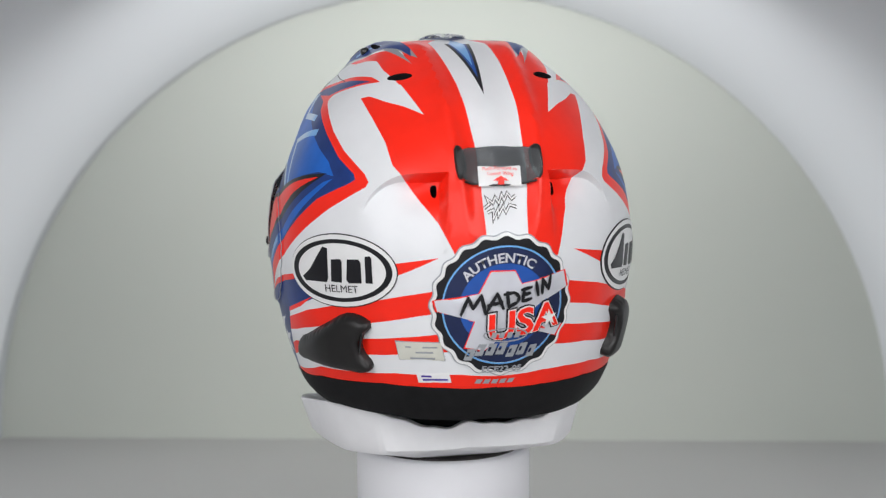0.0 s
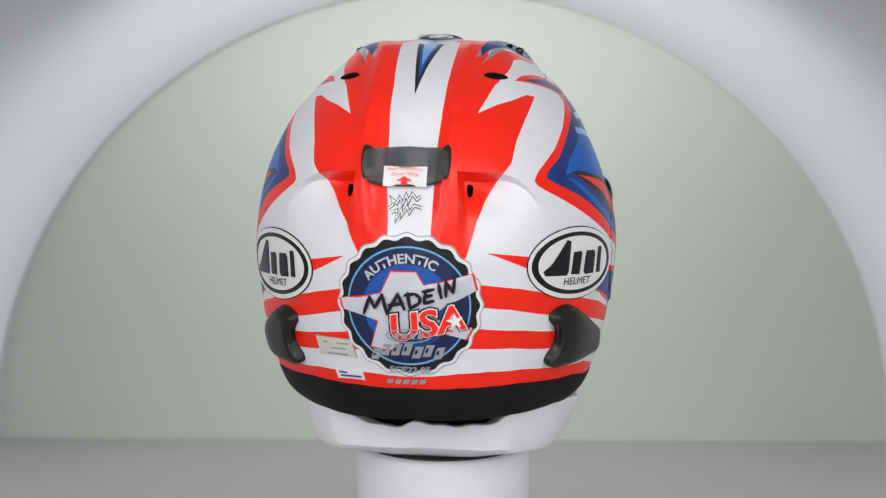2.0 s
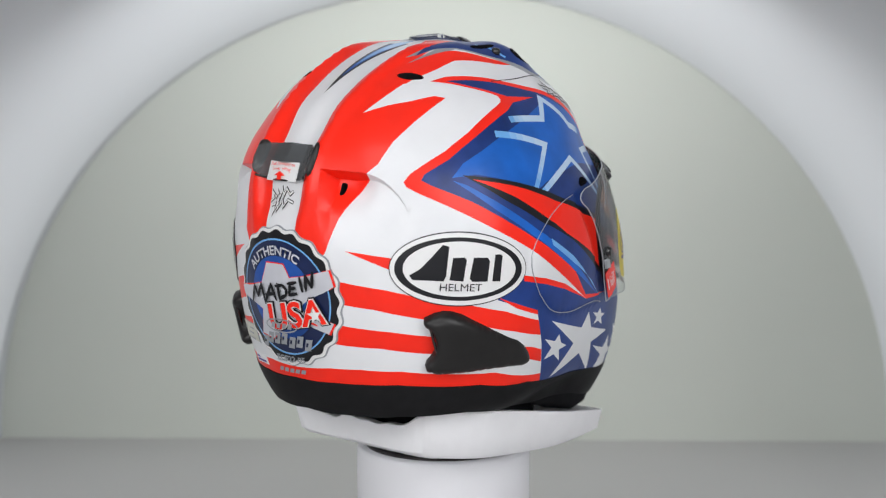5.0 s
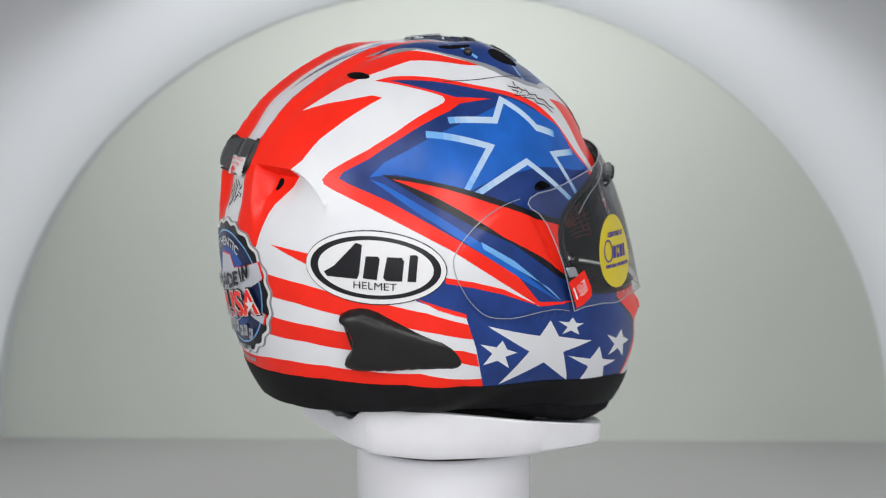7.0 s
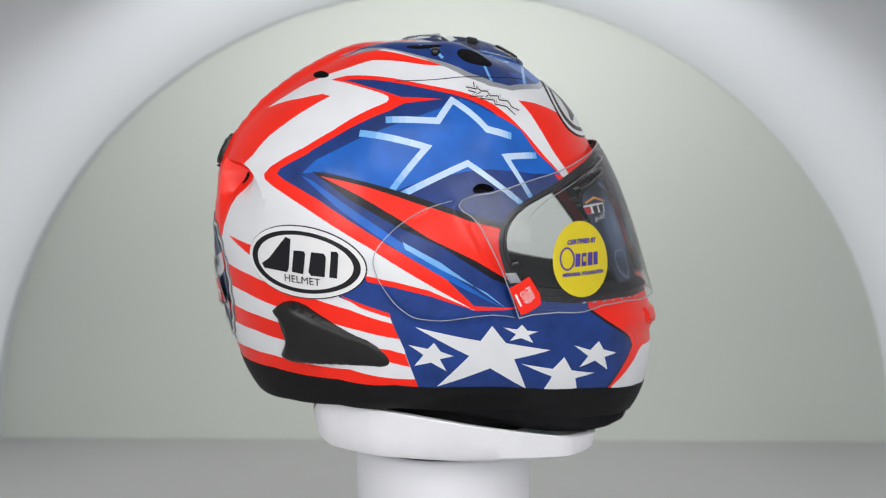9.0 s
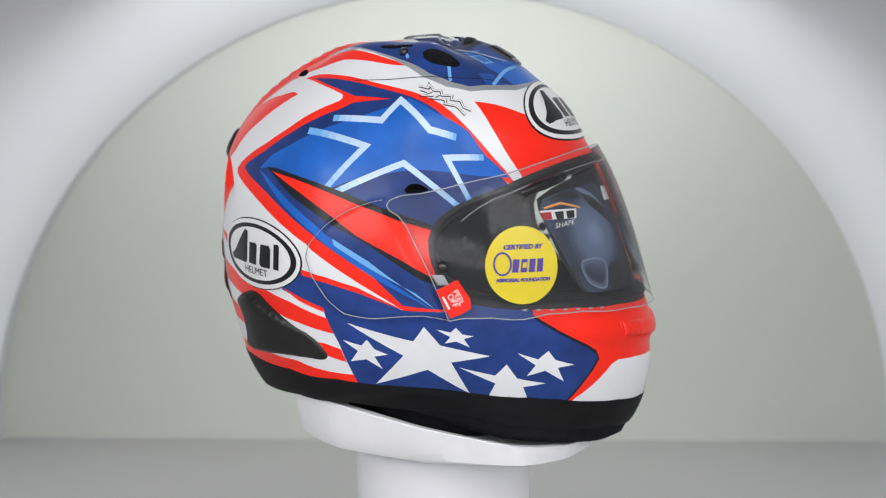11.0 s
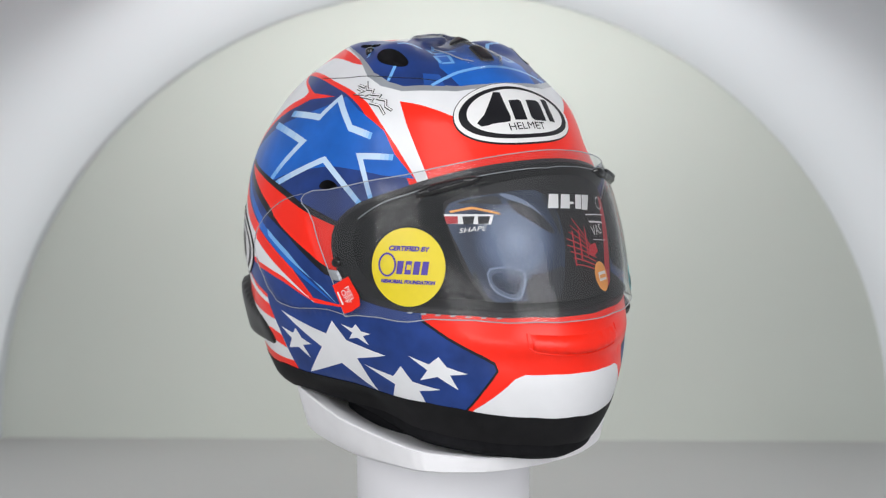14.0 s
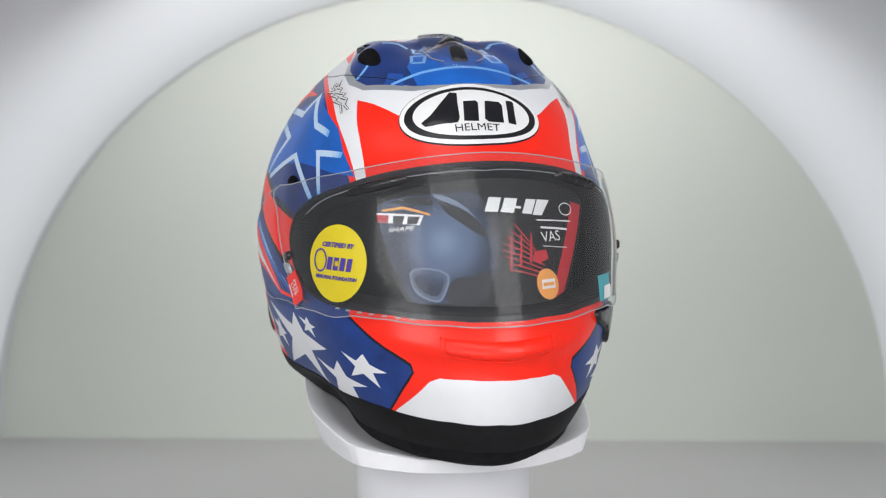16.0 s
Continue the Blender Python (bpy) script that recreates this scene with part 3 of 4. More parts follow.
    paint(grey + mirror(grey)[1:] + rear[::-1] + [(180, 80)] + mirror(rear)[::-1], G, 1)
    paint(half + mirror(half)[1:] + rear[::-1] + [(180, 80)] + mirror(rear)[::-1], N, 1)
    paint([(-27.0, 58.7), (-11.8, 59.6), (0, 60), (11.8, 59.6), (27.0, 58.7), (38, 66), (45, 76), (0, 79), (-45, 76), (-38, 66)], B, 1)
    paint([(-46.0, 58.4), (-35.0, 58.5), (-38, 63), (-48, 63)], M)
    lines([(-42.0, 58.6), (-27, 64.2), (-12, 66.2), (0, 66.6)], 1.0, S)
    lines([(-65.9, 58.9), (-66, 66.0)], 0.9, S)
    lines([(-78, 72.6), (-72, 76.5), (-60, 77.0)], 1.0, S)
    lines([(-37, 68.4), (-28, 69.0), (-30, 73.8), (-43, 72.8), (-37, 68.4)], 0.9, S)
    lines([(-46, 75.4), (-34, 76.4), (-40, 79.2), (-56, 78.2), (-46, 75.4)], 0.8, S)
    lines([(-92, 66.0), (-100, 70.0), (-110, 71.0)], 0.8, S)
    lines([(-20, 76.5), (-50, 79.8), (-60, 84)], 0.9, S)
    paint([(168.2, 73.5), (180, 45.0), (-168.2, 73.5)], K, 1)
    paint([(171.4, 73.8), (180, 51.5), (-171.4, 73.8)], M, 1)
    paint([(173, 74), (180, 57), (-173, 74), (180, 80)], S, 1)
    # side field
    paint([(-122.5, -6.6), (-114.1, -0.7), (-106.4, -2.3), (-96.7, -5.2), (-82.8, -11.8), (-74, -6), (-60, -4), (-40, -8), (-37, -13), (-31, -15), (-22, -20), (-19, -23), (-22.0, -28.7), (-30, -38.5), (-65.7, -43.1), (-99.4, -39.7), (-104.7, -22.2), (-108.4, -12.0)], N)
    paint([(-122.5, -5.9), (-108.3, -11.4), (-107.9, -12.8), (-116.2, -9.7)], R)
    paint([(-142.0, 51.3), (-136.0, 53.9), (-120.6, 56.2), (-104.2, 56.5), (-88.4, 55.2), (-78, 53.0), (-70.6, 50.6), (-61.8, 45.0), (-54.2, 38.8), (-47.6, 31.4), (-43.6, 25.0), (-49.1, 9.1), (-63.3, -12.1), (-82.4, -11.9), (-103.1, 0.9), (-112.5, 6.9), (-122.0, 11.7), (-132.7, 16.6), (-143.7, 20.6), (-146.6, 21.8), (-147.3, 22.9), (-145.9, 24.9), (-136.9, 31.5), (-129.6, 37.3), (-122.2, 43.1), (-116.4, 46.8), (-114.5, 48.1), (-114.0, 49.1), (-114.9, 50.1), (-117.0, 50.5), (-127.6, 51.2)], R)
    paint([(-114.5, -0.4), (-106.3, -2.0), (-96.7, -4.9), (-82.0, -11.9), (-96.7, -6.6), (-106.4, -3.7), (-114.2, -2.1)], R)
    paint([(-136.5, 52.2), (-119.6, 54.8), (-103.8, 55.1), (-88.4, 53.6), (-79, 51.2), (-73.4, 49.0), (-65.2, 44.0), (-57.8, 38.4), (-50.9, 31.6), (-46.4, 25.0), (-49.1, 9.1), (-63.3, -12.1), (-82.8, -10.4), (-91.5, -1.6), (-106.3, 7.3), (-119.0, 14.2), (-129.4, 19.2), (-140.3, 22.6), (-143.0, 23.7), (-142.2, 25.2), (-135.9, 29.4), (-127.1, 36.4), (-119.4, 41.6), (-112.6, 45.5), (-108.1, 48.7), (-92.8, 51.8), (-109.5, 50.7), (-114.9, 51.2), (-125.4, 51.8)], N)
    paint([(-135.0, 24.9), (-131.8, 28.8), (-125.7, 32.6), (-116.3, 38.3), (-105.9, 43.5), (-93.3, 48.8), (-84.6, 52.2), (-74.1, 48.3), (-59.9, 42.9), (-54.4, 36.5), (-46.2, 28.8), (-58.1, 29.9), (-68.5, 31.2), (-79.4, 31.5), (-91.4, 29.1), (-102.2, 25.7), (-108.6, 22.4), (-116.9, 24.9), (-128.3, 26.2)], B)
    paint([(-134.9, 24.3), (-131.0, 23.4), (-116.0, 16.0), (-99.9, 6.3), (-73.0, -11.7), (-89.7, -2.8), (-106.3, 7.5), (-122.4, 17.1)], B)
    paint([(-104.1, 9.3), (-93.2, 3.4), (-71.9, -11.9), (-78.8, -6.4), (-93.2, 1.4), (-103.4, 7.3)], S)
    star_line([(-120.4, 37.7), (-98.1, 36.9), (-108.6, 22.4)], 2, 2)
    star_line([(-113.0, 42.7), (-94.3, 44.8), (-88.4, 51.5), (-75.1, 43.0), (-65.0, 41.3)], 1, 1)
    star_line([(-106.1, 21.8), (-83.8, 33.1), (-64.2, 19.9)], 1, 1)
    star_line([(-55.0, 35.6), (-68.7, 35.5), (-61.1, 22.0)], 1, 1)
    paint([(-132.1, 25.8), (-115.2, 24.8), (-100.3, 22.3), (-89.7, 19.3), (-72.0, 14.4), (-70.3, -5.0), (-77.1, -2.1), (-93.2, 8.2), (-106.5, 13.8), (-119.6, 19.8)], K)
    paint([(-129.1, 24.9), (-115.1, 23.6), (-100.2, 20.4), (-84.3, 15.8), (-72.1, 12.8), (-70.3, -3.6), (-82.7, 3.8), (-96.6, 10.5), (-106.5, 16.2), (-116.4, 20.8)], R)
    # chin
    chin = [(-42.6, -7.0), (-42.8, -13.0), (-35.5, -16.9), (-25.8, -20.8), (-22.8, -22.2), (-22.1, -23.7), (-25.5, -28.7), (-32.6, -38.7), (0, -50)]
    paint(chin + [(-p[0], p[1]) for p in chin[-2::-1]] + [(0, -5)], R, 1)
    lines(chin[1:-1], 0.8, K)
    white = [(-31.1, -39.0), (-27.4, -34.1), (-21.5, -28.9), (-17.6, -25.0), (-15.1, -23.9), (-8.0, -23.5), (0, -23.3)]
    paint(white + mirror(white)[1:] + [(0, -50)], W, 1)
    # brow
    brow = [(-55.8, 52.0), (-46.3, 51.2), (-33.5, 48.1), (-19.4, 44.1), (0, 43)]
    paint(brow + mirror(brow)[1:] + [(50.6, 44.4), (46.0, 37.4), (42.6, 31.2), (40.0, 25.4), (0, 15), (-40.0, 25.4), (-42.6, 31.2), (-46.0, 37.4), (-50.6, 44.4)], R, 1)
    paint([(a * 1.02, (e - 10.5) * 1.075 + 10.5) for a, e in PORT_RING], K, 1)
    # stars of the chin bar
    for s in ([(-101.1, -16.0), (-80.0, -22.2), (-76.3, -17.4), (-71.0, -23.3), (-55.0, -25.2), (-67.3, -28.6), (-60.2, -38.4), (-75.5, -31.6), (-94.7, -36.1), (-83.6, -26.9)],
              [(-103.3, -21.3), (-97.4, -23.3), (-95.4, -21.5), (-93.2, -24.7), (-88.9, -26.5), (-93.6, -27.0), (-91.3, -31.2), (-96.4, -27.8), (-101.8, -28.1), (-98.8, -25.0)],
              [(-72.4, -18.1), (-67.6, -18.9), (-66.0, -17.3), (-64.0, -19.3), (-60.3, -19.6), (-63.4, -20.7), (-61.4, -23.2), (-65.8, -21.7), (-69.6, -22.6), (-67.8, -20.4)],
              [(-47.0, -23.5), (-40.7, -24.7), (-37.9, -22.2), (-35.6, -24.5), (-29.8, -25.4), (-34.6, -26.5), (-32.2, -29.9), (-38.2, -27.6), (-43.5, -29.7), (-41.2, -26.4)],
              [(-64.5, -30.0), (-52.9, -30.9), (-49.8, -27.1), (-46.1, -30.8), (-37.3, -31.0), (-43.9, -33.0), (-40.0, -38.6), (-47.2, -36.6), (-54.9, -40.4), (-52.5, -33.3)]):
        paint(s, W)
    # fine rows along the fairing's edge, so that it stays crisp
    for side in (1, -1):
        lip = [(side * (d - 180), float(lip_line(d))) for d in (12, 14, 16, 18, 20, 22, 24, 26, 28, 30, 31.5, 33, 34)]
        areas.append((arc([(a, e + 0.22) for a, e in lip] + [(a, e - 0.22) for a, e in lip[::-1]], True, 1.0), -1))
        areas.append((arc([(side * (d - 180), e) for d, e in [(12.2, 23.6), (14.4, 23.6), (14.4, 10), (12.2, 10)]], True, 1.0), -1))
    holes = [arc(PORT_RING)]
    for h in (VENT_REAR, VENT_TEAR, DUCT_HOLE, DUCT_SLIT, VENT_LOW):
        h = smooth_line(h, True, 2)
        holes += [arc(h), arc(mirror(h))]
    part("shell", skin("shell", arc(both(RIM_HALF)), holes, areas, mats, 0.0, 1.7), helmet, "glossy painted shell in red, white and blue")
    for h, n in ((VENT_REAR, "vent"), (VENT_TEAR, "vent"), (DUCT_HOLE, "intake"), (DUCT_SLIT, "vent"), (VENT_LOW, "vent")):
        h = smooth_line(h, True, 2)
        for ring in (arc(h), arc(mirror(h))):
            part(n, pit(ring, 0.009, CLOTH), helmet, "dark sunk air vent")


painted_shell()


# ---- rim, lining, eye port, visor ----
def rim_and_lining():
    low, top = arc(both(LOW_HALF)), arc(both(RIM_HALF))
    part("rim", skin("rim", low, (top,), (), (RUBBER,), 0.0006, 2.0, 0.004), helmet, "matt black rubber rim")
    line = smooth_line(both(LOW_HALF), True, 2)
    az, el = np.array([p[0] for p in line]), np.array([p[1] for p in line])
    p = polar(az, el, -0.002)
    rows = []
    for k, dz in ((1.0, 0.0), (0.965, -0.0045), (0.90, -0.0065), (0.80, -0.004), (0.74, 0.006), (0.72, 0.03)):
        q = p.copy()
        q[:, :2] *= k
        q[:, 2] += dz * (1 + 1.5 * ease(0.35 + np.cos(np.radians(az)))) if dz < 0 else dz
        rows.append(q)
    n = len(p)
    faces = [[j * n + i, j * n + (i + 1) % n, (j + 1) * n + (i + 1) % n, (j + 1) * n + i] for j in range(len(rows) - 1) for i in range(n)]
    part("neck_roll", mesh_from("neck_roll", np.concatenate(rows), faces, CLOTH), helmet, "black padded neck roll")
    port = arc(PORT_RING)
    az, el = unflat(port)
    a2, e2 = az * 0.985, (el - 10) * 0.96 + 10
    part("lining", skin("lining", top, (flat(a2, e2),), (), (CLOTH,), -0.016, 3.0), helmet, "dark padded lining")
    rows = [polar(az, el, 0.0008), polar(az * 0.7 + a2 * 0.3, el * 0.7 + e2 * 0.3, 0.0024), polar(a2, e2, 0.0010), polar(a2, e2, -0.017)]
    n = len(port)
    faces = [[j * n + i, j * n + (i + 1) % n, (j + 1) * n + (i + 1) % n, (j + 1) * n + i] for j in range(3) for i in range(n)]
    part("eye_port_trim", mesh_from("eye_port_trim", np.concatenate(rows), faces, RUBBER), helmet, "black rubber trim of the eye port")
    # chin pad behind the bar
    for s in (1, -1):
        ring = arc([(s * a, e) for a, e in [(-34.0, -14.5), (-50.0, -14.0), (-72.0, -13.0), (-84.5, -18.4), (-68.2, -30.2), (-39.4, -28.3)]])
        part("cheek_pad", domed("cheek_pad", ring, -0.014, 12, CLOTH, 3.0, -0.0165), helmet)


def visor_lift(extra=0.0):
    """The visor stands off in front and hugs the shell at its sides."""
    return lambda az: extra + 0.0062 - 0.0016 * ease((np.abs(az) - 56) / 24)


def visor():
    ring = arc(smooth_line(VISOR_RING, True, 1))
    glass = part("visor", skin("visor", ring, (), (), (VISOR,), visor_lift(), 1.2), helmet, "clear curved visor with protective film")
    glass.visible_shadow = False
    part("visor_edge", tube("visor_edge", polar(*unflat(ring), visor_lift(-0.0002)), 0.00042, EDGE, True, 6), glass, "pale moulded edge")
    for s in (1, -1):
        line = [(s * a, e) for a, e in [(-64.3, 15.9), (-56.7, 20.9), (-46.7, 23.7), (-30.2, 27.5), (-14.8, 29.4), (0, 29.8)]]
        part("seal_line", cord("seal_line", line, 0.00032, EDGE, 0.0030), glass, "thin pale line of the seal")
        b = arc([(s * a, e) for a, e in [(-45.4, 23.6), (-39.4, 26.2), (-27.9, 28.2), (-24.0, 27.6), (-27.5, 25.4), (-35.9, 23.5), (-44.7, 21.8)]])
        v = part("brow_vent", domed("brow_vent", b, 0.0030, 1.4, PLASTIC, 0.8, 0.0060), glass, "black sliding brow vent")
        t = arc([(s * a, e) for a, e in [(-41.9, 24.1), (-30.9, 27.0), (-29.9, 26.0), (-40.9, 23.1)]])
        part("slider", domed("slider", t, 0.0016, 0.5, INK, 0.6, 0.0088), v)
        to = local(s * -70.4, 2.2)
        part("film_peg", domed("film_peg", outline_at(to, oval(0.0034, 0.0034, 20)), 0.0016, 0.8, PLASTIC, 0.5, visor_lift(0.0002)), glass, "small black peg")
        part("pivot_screw", domed("pivot_screw", outline_at(local(s * -70.0, -1.6), slab(-0.004, -0.004, 0.004, 0.003, -0.6)), 0.0006, 0.5, GREY, 0.5, visor_lift(0.0002)), glass)
    # ribbed foot of the visor's seal
    rib = block("seal_rib", (0.0036, 0.0010, 0.0012), (0, 0, 0), EDGE, 0.0003)
    for k in range(7):
        a = -46 + 4 * k
        part("seal_rib", rib, glass).matrix_basis = pose(*polar(a, -10.6, 0.0045), 0, 0, a)
    return glass


rim_and_lining()
glass = visor()

# ---- vents, seams, pods ----
def outer_parts():
    for s in (1, -1):
        ring = smooth_line(POD_BLACK, True, 1)
        ring = arc(ring if s == 1 else other(ring))
        pod = part("exhaust_pod", domed("exhaust_pod", ring, 0.0075, 3.2, POD, 1.0, 0.0, lambda az: 0.22 + 0.78 * ease((np.abs(az) - 116) / 20)), helmet, "matt black plastic exhaust pod")
        lip = [(-140.5, -12.5), (-139.5, -16.9), (-138.2, -21.4), (-136.8, -24.1)]
        lip = lip if s == 1 else other(lip)
        part("pod_edge", cord("pod_edge", lip, 0.0010, PLASTIC, 0.0052), pod)
        part("pod_seam", cord("pod_seam", [(s * a, e) for a, e in POD_SEAM], 0.00034, GREY, 0.0006), helmet, "thin seam of the visor pod")
        part("fairing_seam", cord("fairing_seam", [(s * a, e) for a, e in DUCT_SEAM], 0.00034, INK, 0.0), helmet, "thin dark seam of the fairing")
        pin = part("pin", lathe("pin", [(0, 0), (0.0032, 0), (0.0032, 0.004), (0.0022, 0.0056), (0, 0.0058)], PLASTIC, 20), helmet, "small black pin")
        pin.matrix_basis = Matrix.Translation(polar(s * 97, 68.0, -0.0025)) @ pose(0, 0, 0, 0, s * 16, 0)
        # rear wing mounts
        ring = arc(smooth_line([(s * a, e) for a, e in [(-171.8, 29.6), (-169.8, 30.4), (-168.9, 28.5), (-169.7, 22.8), (-171.0, 22.0), (-172.0, 25)]], True, 1))
        part("wing_mount", domed("wing_mount", ring, 0.0010, 1.8, POD, 0.4), helmet, "black end mount of the rear wing")
    wing = arc(smooth_line([(170.2, 29.6), (180, 30.0), (-170.2, 29.6), (-170.0, 24), (-171.6, 21.7), (180, 20.9), (171.6, 21.7), (170.0, 24)], True, 1))
    w = part("rear_wing", skin("rear_wing", wing, (), (), (SMOKE,), 0.0030, 1.0, 0.0012), helmet, "smoke-tinted clear rear wing")
    part("wing_lip", cord("wing_lip", [(171.6, 21.7), (180, 20.9), (-171.6, 21.7)], 0.0008, PLASTIC, 0.0028), w)
    to = local(180, 23.2)
    tag = part("wing_sticker", skin("wing_sticker", outline_at(to, slab(-0.0143, -0.0064, 0.0143, 0.0070)), (), (), (STICKER,), 0.0038, 1.0, 0.0003), w, "white sticker with red writing and an arrow")
    lettering("writing", "Push Forward to", 0.0034, to, 0, 0.0046, RED, tag, 0.0048)
    lettering("writing", "Lower Wing", 0.0034, to, 0, 0.0012, RED, tag, 0.0048)
    arrow = np.array([(-0.002, -0.0062), (0.002, -0.0062), (0.002, -0.0035), (0.0055, -0.0035), (0, -0.0004), (-0.0055, -0.0035), (-0.002, -0.0035)])
    part("arrow", skin("arrow", outline_at(to, arrow), (), (), (RED,), 0.0048, 0.8), tag)
    # clear duct on the crown's middle
    duct = arc(smooth_line([(-36, 78), (-24, 70.5), (-9, 65.6), (9, 65.6), (24, 70.5), (36, 78), (70, 83), (150, 80), (180, 79.0), (-150, 80), (-70, 83)], True, 2))
    d = part("crown_duct", domed("crown_duct", duct, 0.0014, 2.5, CRYSTAL, 0.7), helmet, "clear moulded plastic crown duct")
    part("duct_slider", domed("duct_slider", outline_at(local(0, 71.8), slab(-0.0056, -0.0095, 0.0056, 0.0095)), 0.0006, 0.6, INK, 0.5, 0.0018), d, "black duct slider")
    part("duct_slider", domed("duct_slider", arc(smooth_line([(-27, 82.4), (-18, 79.4), (18, 79.4), (27, 82.4)], True, 1)), 0.0006, 0.5, INK, 0.5, 0.0018), d, "black duct slider")
    for a in (-25.0, 25.0):
        part("duct_rib", cord("duct_rib", [(a * 1.9, 80), (a, 70.5), (a * 0.5, 68.5)], 0.0004, EDGE, 0.0012), d)
    latch = arc(smooth_line([(34, -12.6), (44, -13.2), (57, -14.2), (60, -19.0), (56, -25.0), (48, -25.5), (46, -20.0), (37, -16.6)], True, 1))
    part("visor_latch", domed("visor_latch", latch, 0.0030, 2.0, PLASTIC, 0.9), helmet, "black visor latch")
    # lines of the chin intake
    vent = [(-14.8, -14.4), (-14.6, -18.4), (-8, -19.2), (0, -19.6), (8, -19.2), (14.6, -18.4), (14.8, -14.4)]
    part("chin_intake", cord("chin_intake", vent, 0.0006, RED, 0.0002, False, 1), helmet, "red shutter line of the chin intake")
    part("shutter", domed("shutter", arc([(-14.0, -14.6), (-13.6, -18.0), (0, -19.0), (13.6, -18.0), (14.0, -14.6), (0, -14.9)]), 0.0010, 0.7, RED, 0.9), helmet, "red chin vent shutter")


outer_parts()


# ---- badges and stickers ----
def oval_badge(az, el, roll, a, b):
    """A white oval badge with a black ring, script shapes and a word."""
    to = local(az, el, roll)
    badge = part("oval_badge", skin("oval_badge", outline_at(to, oval(a, b)), (), (), (INK,), 0.0005, 1.4, 0.0005), helmet, "white oval badge with a black ring and black script")
    part("field", skin("field", outline_at(to, oval(a * 0.985, b * 0.965)), (outline_at(to, oval(a * 0.915, b * 0.84)),), (), (STICKER,), 0.0010, 1.4), badge)
    part("field", skin("field", outline_at(to, oval(a * 0.80, b * 0.73, 64, 0, 0, a * 0.01)), (), (), (STICKER,), 0.0010, 1.4), badge)
    k = a / 0.05
    shapes = (
        np.array([(-0.0345, -0.0060), (-0.0320, -0.0090), (-0.0105, -0.0092), (-0.0090, -0.0060), (-0.0080, 0.0135), (-0.0125, 0.0146), (-0.0200, 0.0060), (-0.0270, -0.0015)]),
        np.array([(-0.0065, -0.0085), (0.0030, -0.0090), (0.0045, 0.0050), (0.0030, 0.0066), (-0.0050, 0.0062)]),
        np.array([(0.0072, -0.0070), (0.0092, -0.0092), (0.0198, -0.0090), (0.0206, 0.0045), (0.0188, 0.0068), (0.0092, 0.0066)]),
        np.array([(0.0232, -0.0088), (0.0290, -0.0090), (0.0296, 0.0080), (0.0282, 0.0092), (0.0242, 0.0088)]),
    )
    for s in shapes:
        part("script_shape", skin("script_shape", outline_at(to, s * k * (1, 1.02) + (0, 0.0012)), (), (), (INK,), 0.0014, 1.2), badge)
    lettering("word", "HELMET", 0.0072 * k, to, 0.0015 * k, -0.0125 * k, INK, badge, 0.0015, 0, 0, 1.15)


oval_badge(-133.2, 2.3, -3, 0.0500, 0.0255)
oval_badge(138.6, 1.1, 3, 0.0500, 0.0255)
oval_badge(-1.2, 49.4, 0, 0.0545, 0.0268)


BADGE_NAVY = material("dark_navy_print", (0.006, 0.016, 0.075), 0.35, grain=0.3, scale=60)
BADGE_SILVER = material("silver_white_print", (0.60, 0.61, 0.66), 0.35, metal=0.1, grain=0.12, scale=40)


